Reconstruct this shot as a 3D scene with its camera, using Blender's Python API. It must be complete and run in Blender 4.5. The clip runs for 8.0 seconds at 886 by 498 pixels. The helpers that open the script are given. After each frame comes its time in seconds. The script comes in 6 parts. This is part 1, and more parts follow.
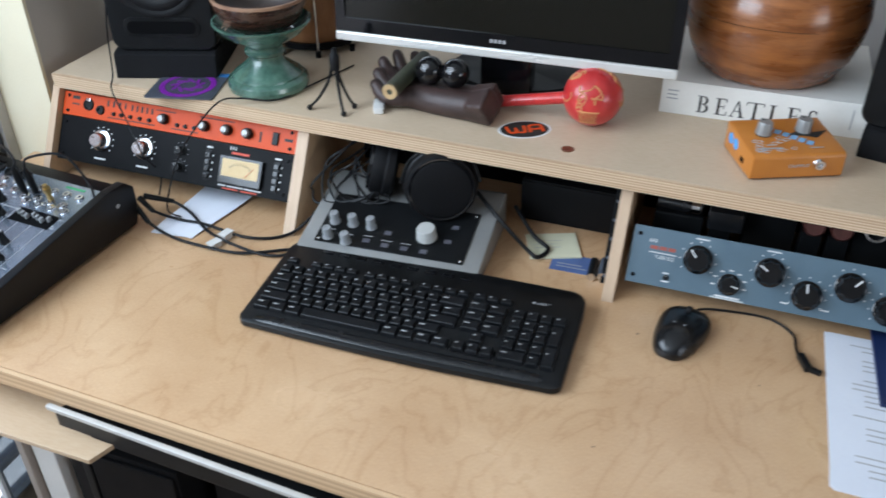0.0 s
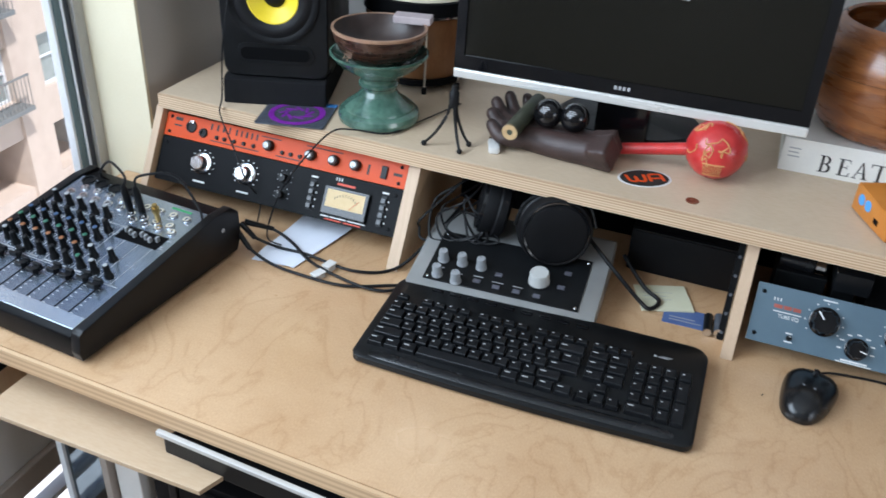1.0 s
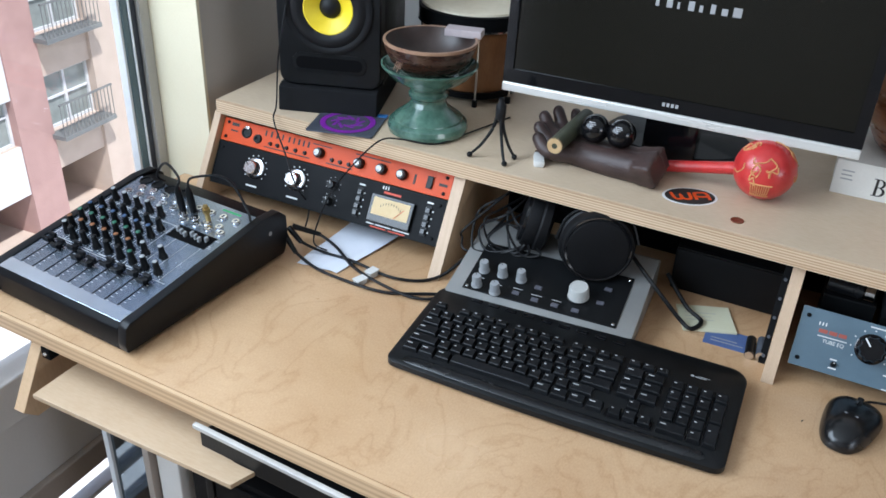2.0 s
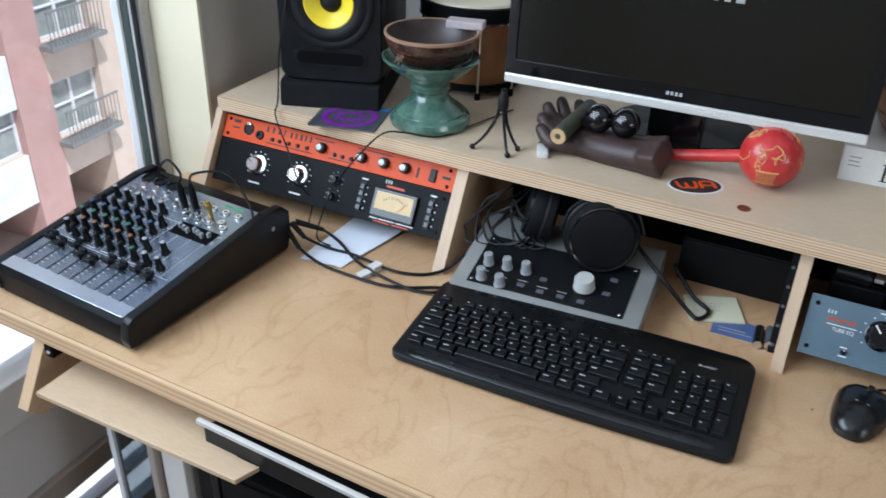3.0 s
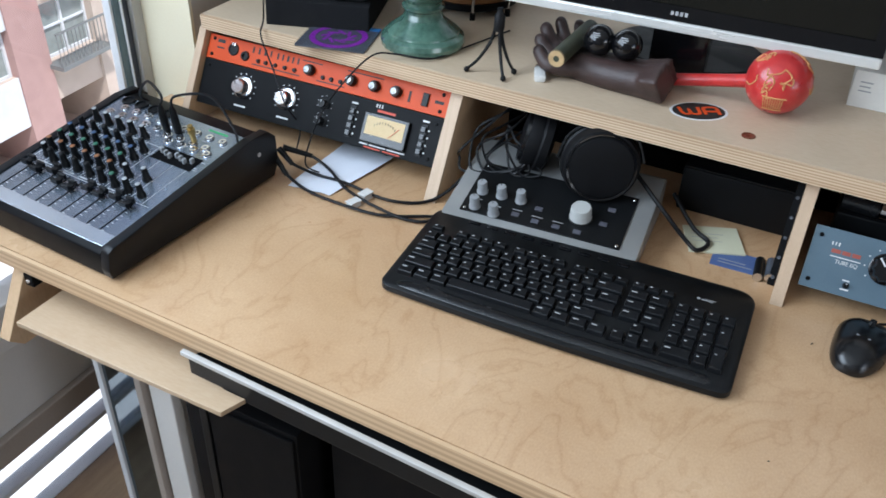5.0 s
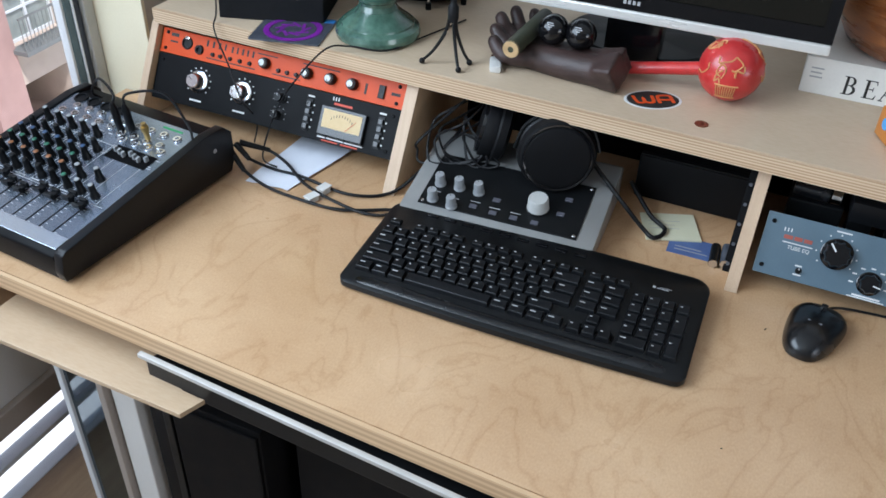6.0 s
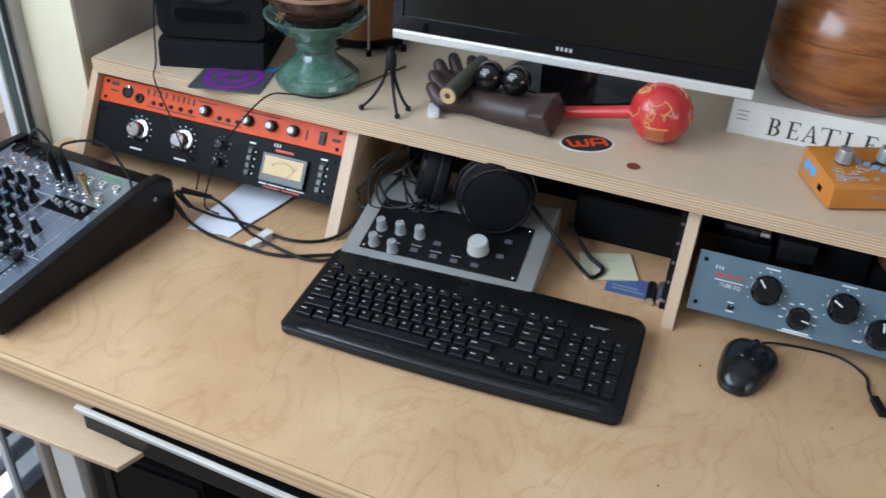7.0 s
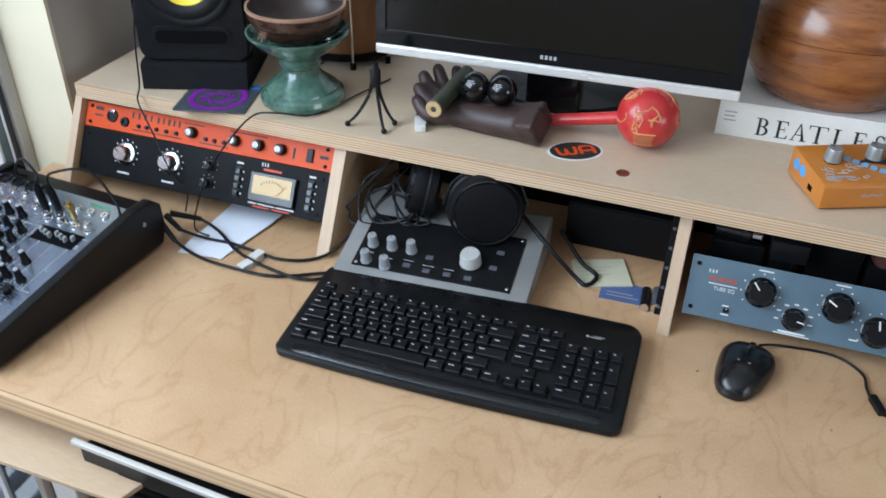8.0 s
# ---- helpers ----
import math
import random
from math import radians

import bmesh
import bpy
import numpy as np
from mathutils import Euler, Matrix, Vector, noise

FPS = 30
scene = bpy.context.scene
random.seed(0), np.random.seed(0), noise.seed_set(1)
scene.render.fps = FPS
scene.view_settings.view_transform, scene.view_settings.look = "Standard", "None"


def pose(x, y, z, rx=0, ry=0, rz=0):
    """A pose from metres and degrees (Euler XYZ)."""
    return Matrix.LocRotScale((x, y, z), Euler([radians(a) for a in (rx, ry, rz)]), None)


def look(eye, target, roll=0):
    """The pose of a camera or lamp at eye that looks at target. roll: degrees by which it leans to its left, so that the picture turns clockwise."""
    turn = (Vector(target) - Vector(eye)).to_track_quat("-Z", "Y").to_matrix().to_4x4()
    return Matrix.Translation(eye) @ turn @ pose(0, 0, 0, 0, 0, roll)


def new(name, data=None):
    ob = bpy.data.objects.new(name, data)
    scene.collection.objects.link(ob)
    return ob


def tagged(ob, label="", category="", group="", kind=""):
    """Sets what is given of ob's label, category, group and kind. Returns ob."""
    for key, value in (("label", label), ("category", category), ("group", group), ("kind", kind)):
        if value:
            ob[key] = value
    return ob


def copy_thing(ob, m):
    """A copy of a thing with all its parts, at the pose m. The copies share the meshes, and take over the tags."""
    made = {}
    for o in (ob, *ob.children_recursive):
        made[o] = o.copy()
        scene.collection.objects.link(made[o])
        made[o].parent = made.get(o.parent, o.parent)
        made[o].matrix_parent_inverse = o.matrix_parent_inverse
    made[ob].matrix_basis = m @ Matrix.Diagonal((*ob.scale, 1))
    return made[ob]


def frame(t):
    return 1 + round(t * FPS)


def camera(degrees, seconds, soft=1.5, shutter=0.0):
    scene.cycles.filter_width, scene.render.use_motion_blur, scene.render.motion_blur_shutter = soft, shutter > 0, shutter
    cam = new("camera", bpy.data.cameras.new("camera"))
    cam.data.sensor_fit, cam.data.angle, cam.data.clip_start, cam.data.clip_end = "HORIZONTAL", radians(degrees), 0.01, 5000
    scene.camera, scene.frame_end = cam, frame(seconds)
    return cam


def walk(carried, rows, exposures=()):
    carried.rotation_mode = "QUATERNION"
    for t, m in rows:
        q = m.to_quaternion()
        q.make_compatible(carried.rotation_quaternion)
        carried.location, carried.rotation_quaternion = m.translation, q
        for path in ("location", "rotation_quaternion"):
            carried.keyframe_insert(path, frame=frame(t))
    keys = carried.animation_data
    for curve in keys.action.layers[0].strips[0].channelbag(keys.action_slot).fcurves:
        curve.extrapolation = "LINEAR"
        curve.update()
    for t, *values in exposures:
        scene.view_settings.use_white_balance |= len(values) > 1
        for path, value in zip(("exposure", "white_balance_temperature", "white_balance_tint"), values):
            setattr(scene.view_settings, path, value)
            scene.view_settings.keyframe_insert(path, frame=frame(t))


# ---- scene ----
cam = camera(54.6, 8.0, 1.6, 0.5)
PATH = [
    (0, (1.1756, -1.0660, 1.5670), (0.6744, 0.3036, 0.5641), -0.26),
    (0.5, (1.0214, -1.1148, 1.5355), (0.5881, 0.3030, 0.5687), 2.24),
    (1, (1.0059, -1.1080, 1.5455), (0.4789, 0.3043, 0.6177), 3.08),
    (1.5, (1.0247, -1.0952, 1.5417), (0.4331, 0.2747, 0.5897), 3.12),
    (1.7, (1.0446, -1.1071, 1.5445), (0.3861, 0.2672, 0.6442), 2.79),
    (2.8, (1.0478, -1.1063, 1.5202), (0.4036, 0.2743, 0.6193), 2.54),
    (3, (1.0511, -1.1033, 1.5210), (0.3803, 0.2680, 0.6251), 1.72),
    (3.5, (1.0416, -1.0943, 1.5218), (0.3373, 0.2688, 0.6393), 0.83),
    (4, (1.0366, -1.0812, 1.5167), (0.3492, 0.2712, 0.6049), 1.25),
    (4.5, (1.0340, -1.0750, 1.4999), (0.3838, 0.2452, 0.5166), 2.15),
    (4.7, (1.0347, -1.0697, 1.4946), (0.3953, 0.2284, 0.4754), 2.16),
    (5.8, (1.0587, -1.0534, 1.5225), (0.4806, 0.2724, 0.5023), 2.24),
    (6, (1.0588, -1.0436, 1.5189), (0.4905, 0.2586, 0.4633), 2.12),
    (6.5, (1.0678, -1.0412, 1.5384), (0.4965, 0.3141, 0.5536), 2.74),
    (7, (1.0833, -1.0380, 1.5350), (0.5751, 0.3384, 0.5450), 2.87),
    (7.5, (1.0880, -1.0368, 1.5411), (0.6157, 0.3418, 0.5365), 3.07),
    (8, (1.0815, -1.0171, 1.5559), (0.5825, 0.3572, 0.5583), 0.63),
]
walk(cam, [(t, look(eye, target, roll)) for t, eye, target, roll in PATH], [(0, 0.34, 6080, 11), (1.5, 0.40, 6050, 11), (3, 0.26, 6000, 11), (4.5, 0.26, 6050, 11), (6, 0.27, 6040, 11), (6.5, 0.40, 6030, 11), (7, 0.24, 6080, 11), (7.5, 0.17, 6080, 11), (8, 0.34, 6020, 11)])


# ---- light ----
world = bpy.data.worlds.new("sky")
scene.world = world
world.use_nodes = True
wn = world.node_tree.nodes
sky = wn.new("ShaderNodeTexSky")
sky.sky_type = "NISHITA"
sky.sun_disc = False
sky.sun_elevation = radians(48)
sky.sun_rotation = radians(115)
world.node_tree.links.new(sky.outputs[0], wn["Background"].inputs[0])
wn["Background"].inputs[1].default_value = 0.15
sun_data = bpy.data.lights.new("sun", "SUN")
sun_data.energy, sun_data.angle, sun_data.color = 5.0, radians(3), (1.0, 0.965, 0.92)
sun = new("sun", sun_data)
sun.matrix_world = look((0, 0, 30), (-16, 9, 0))


def area_lamp(name, place, target, w, h, watts, colour):
    data = bpy.data.lights.new(name, "AREA")
    data.shape, data.size, data.size_y, data.energy, data.color = "RECTANGLE", w, h, watts, colour
    ob = new(name, data)
    ob.matrix_world = look(place, target)
    return ob


area_lamp("window_daylight", (-0.17, -1.42, 1.80), (1.3, -1.17, 1.45), 2.3, 1.0, 56, (0.77, 0.90, 1.0))
# added fill from the right for the book and pot; no window known there
area_lamp("side_fill", (3.95, -1.5, 1.22), (1.4, 0.1, 1.05), 1.3, 0.6, 9, (0.94, 0.97, 1.0))


# ---- materials ----
def mat(name, c1, c2=None, rough=0.5, metal=0.0, scale=12, fine=180, bump=0.08, spec=0.5, coat=0.0, rvar=0.12, stretch=(1, 1, 1), random_tone=0.0):
    """A surface with blotches at one scale and grain at another."""
    m = bpy.data.materials.new(name)
    m.use_nodes = True
    n, l = m.node_tree.nodes, m.node_tree.links
    b = n["Principled BSDF"]
    c2 = c2 or tuple(v * 0.82 for v in c1)
    tc, mp = n.new("ShaderNodeTexCoord"), n.new("ShaderNodeMapping")
    mp.inputs["Scale"].default_value = stretch
    l.new(tc.outputs["Object"], mp.inputs[0])
    big, small = n.new("ShaderNodeTexNoise"), n.new("ShaderNodeTexNoise")
    big.inputs["Scale"].default_value, big.inputs["Detail"].default_value = scale, 5
    small.inputs["Scale"].default_value, small.inputs["Detail"].default_value = fine, 3
    for t in (big, small):
        l.new(mp.outputs[0], t.inputs["Vector"])
    add = n.new("ShaderNodeMath")
    add.operation = "MULTIPLY_ADD"
    add.inputs[1].default_value = 0.35
    l.new(small.outputs[0], add.inputs[0])
    l.new(big.outputs[0], add.inputs[2])
    ramp = n.new("ShaderNodeValToRGB")
    ramp.color_ramp.elements[0].position, ramp.color_ramp.elements[1].position = 0.45, 0.9
    ramp.color_ramp.elements[0].color, ramp.color_ramp.elements[1].color = (*c2, 1), (*c1, 1)
    l.new(add.outputs[0], ramp.inputs[0])
    out = ramp.outputs[0]
    if random_tone:
        info, hsv, rng = n.new("ShaderNodeObjectInfo"), n.new("ShaderNodeHueSaturation"), n.new("ShaderNodeMapRange")
        rng.inputs[3].default_value, rng.inputs[4].default_value = 1 - random_tone, 1 + random_tone
        l.new(info.outputs["Random"], rng.inputs[0])
        l.new(rng.outputs[0], hsv.inputs["Value"])
        l.new(out, hsv.inputs["Color"])
        out = hsv.outputs[0]
    l.new(out, b.inputs["Base Color"])
    rr = n.new("ShaderNodeMapRange")
    rr.inputs[3].default_value, rr.inputs[4].default_value = max(0.02, rough - rvar), min(1, rough + rvar)
    l.new(big.outputs[0], rr.inputs[0])
    l.new(rr.outputs[0], b.inputs["Roughness"])
    if bump:
        bp = n.new("ShaderNodeBump")
        bp.inputs["Strength"].default_value, bp.inputs["Distance"].default_value = bump, 0.002
        l.new(small.outputs[0], bp.inputs["Height"])
        l.new(bp.outputs[0], b.inputs["Normal"])
    b.inputs["Metallic"].default_value = metal
    b.inputs["Specular IOR Level"].default_value = spec
    b.inputs["Coat Weight"].default_value = coat
    b.inputs["Coat Roughness"].default_value = 0.12
    return m


def birch(name, light, dark, rough=0.38, along=(1.0, 5.0, 5.0), rings=5.0, coat=0.25, figure=0.125, grain=0.6, span=(0.48, 1.1)):
    """Rotary-cut birch plywood face: slow flame figure, blotches and fine pores."""
    m = bpy.data.materials.new(name)
    m.use_nodes = True
    n, l = m.node_tree.nodes, m.node_tree.links
    b = n["Principled BSDF"]
    tc, mp = n.new("ShaderNodeTexCoord"), n.new("ShaderNodeMapping")
    mp.inputs["Scale"].default_value = along
    l.new(tc.outputs["Object"], mp.inputs[0])
    warp, blot, pore = (n.new("ShaderNodeTexNoise") for _ in range(3))
    warp.inputs["Scale"].default_value, warp.inputs["Detail"].default_value, warp.inputs["Distortion"].default_value = 1.7, 5, 0.8
    blot.inputs["Scale"].default_value, blot.inputs["Detail"].default_value = 7, 4
    pore.inputs["Scale"].default_value, pore.inputs["Detail"].default_value = 90, 4
    l.new(mp.outputs[0], warp.inputs["Vector"])
    l.new(tc.outputs["Object"], blot.inputs["Vector"])
    l.new(mp.outputs[0], pore.inputs["Vector"])
    mul = n.new("ShaderNodeMath")
    mul.operation = "MULTIPLY"
    mul.inputs[1].default_value = rings * 2.0
    l.new(warp.outputs[0], mul.inputs[0])
    wrap = n.new("ShaderNodeMath")
    wrap.operation = "PINGPONG"
    wrap.inputs[1].default_value = 1.0
    l.new(mul.outputs[0], wrap.inputs[0])
    sine = n.new("ShaderNodeMath")
    sine.operation = "POWER"
    sine.inputs[1].default_value = 5.0
    l.new(wrap.outputs[0], sine.inputs[0])
    pw = n.new("ShaderNodeMapRange")
    pw.inputs[1].default_value, pw.inputs[2].default_value, pw.inputs[3].default_value, pw.inputs[4].default_value = 0.0, 1.0, 0.0, figure
    l.new(sine.outputs[0], pw.inputs[0])
    s1 = n.new("ShaderNodeMath")
    s1.operation = "MULTIPLY_ADD"
    s1.inputs[1].default_value = 0.65
    l.new(blot.outputs[0], s1.inputs[0])
    l.new(pw.outputs[0], s1.inputs[2])
    s2 = n.new("ShaderNodeMath")
    s2.operation = "MULTIPLY_ADD"
    s2.inputs[1].default_value = grain
    l.new(pore.outputs[0], s2.inputs[0])
    l.new(s1.outputs[0], s2.inputs[2])
    ramp = n.new("ShaderNodeValToRGB")
    ramp.color_ramp.elements[0].position, ramp.color_ramp.elements[1].position = span
    ramp.color_ramp.elements[0].color, ramp.color_ramp.elements[1].color = (*light, 1), (*dark, 1)
    l.new(s2.outputs[0], ramp.inputs[0])
    l.new(ramp.outputs[0], b.inputs["Base Color"])
    rr = n.new("ShaderNodeMapRange")
    rr.inputs[3].default_value, rr.inputs[4].default_value = rough - 0.1, rough + 0.14
    l.new(blot.outputs[0], rr.inputs[0])
    l.new(rr.outputs[0], b.inputs["Roughness"])
    bp = n.new("ShaderNodeBump")
    bp.inputs["Strength"].default_value, bp.inputs["Distance"].default_value = 0.05, 0.001
    l.new(pore.outputs[0], bp.inputs["Height"])
    l.new(bp.outputs[0], b.inputs["Normal"])
    b.inputs["Coat Weight"].default_value, b.inputs["Coat Roughness"].default_value = coat, 0.25
    return m


def ply_edge(name, light, dark, layers):
    """The layers of plywood, cut across, with streaks along them."""
    m = bpy.data.materials.new(name)
    m.use_nodes = True
    n, l = m.node_tree.nodes, m.node_tree.links
    b = n["Principled BSDF"]
    tc, mp, noise_ = n.new("ShaderNodeTexCoord"), n.new("ShaderNodeMapping"), n.new("ShaderNodeTexNoise")
    mp.inputs["Scale"].default_value = (4, 4, layers)
    l.new(tc.outputs["Object"], mp.inputs[0])
    noise_.inputs["Scale"].default_value, noise_.inputs["Detail"].default_value = 1.0, 4
    l.new(mp.outputs[0], noise_.inputs["Vector"])
    sep = n.new("ShaderNodeSeparateXYZ")
    l.new(tc.outputs["Object"], sep.inputs[0])
    mul = n.new("ShaderNodeMath")
    mul.operation = "MULTIPLY"
    mul.inputs[1].default_value = layers * 6.283
    l.new(sep.outputs[2], mul.inputs[0])
    sn = n.new("ShaderNodeMath")
    sn.operation = "SINE"
    l.new(mul.outputs[0], sn.inputs[0])
    ma = n.new("ShaderNodeMath")
    ma.operation = "MULTIPLY_ADD"
    ma.inputs[1].default_value = 0.35
    l.new(sn.outputs[0], ma.inputs[0])
    l.new(noise_.outputs[0], ma.inputs[2])
    ramp = n.new("ShaderNodeValToRGB")
    ramp.color_ramp.elements[0].position, ramp.color_ramp.elements[1].position = 0.2, 0.75
    ramp.color_ramp.elements[0].color, ramp.color_ramp.elements[1].color = (*dark, 1), (*light, 1)
    l.new(ma.outputs[0], ramp.inputs[0])
    l.new(ramp.outputs[0], b.inputs["Base Color"])
    b.inputs["Roughness"].default_value = 0.5
    return m


def glass(name, tint=(1, 1, 1), rough=0.0):
    """Thin clear glass: see-through, with a gloss that grows towards grazing."""
    m = bpy.data.materials.new(name)
    m.use_nodes = True
    n, l = m.node_tree.nodes, m.node_tree.links
    n.remove(n["Principled BSDF"])
    mix, tr, gl, lw, pw, ma = (n.new(k) for k in ("ShaderNodeMixShader", "ShaderNodeBsdfTransparent", "ShaderNodeBsdfGlossy", "ShaderNodeLayerWeight", "ShaderNodeMath", "ShaderNodeMath"))
    tr.inputs[0].default_value, gl.inputs["Roughness"].default_value = (*tint, 1), rough
    pw.operation, pw.inputs[1].default_value = "POWER", 4.0
    ma.operation, ma.inputs[1].default_value, ma.inputs[2].default_value = "MULTIPLY_ADD", 0.5, 0.03
    l.new(lw.outputs["Facing"], pw.inputs[0])
    l.new(pw.outputs[0], ma.inputs[0])
    l.new(ma.outputs[0], mix.inputs[0])
    l.new(tr.outputs[0], mix.inputs[1])
    l.new(gl.outputs[0], mix.inputs[2])
    l.new(mix.outputs[0], n["Material Output"].inputs[0])
    return m


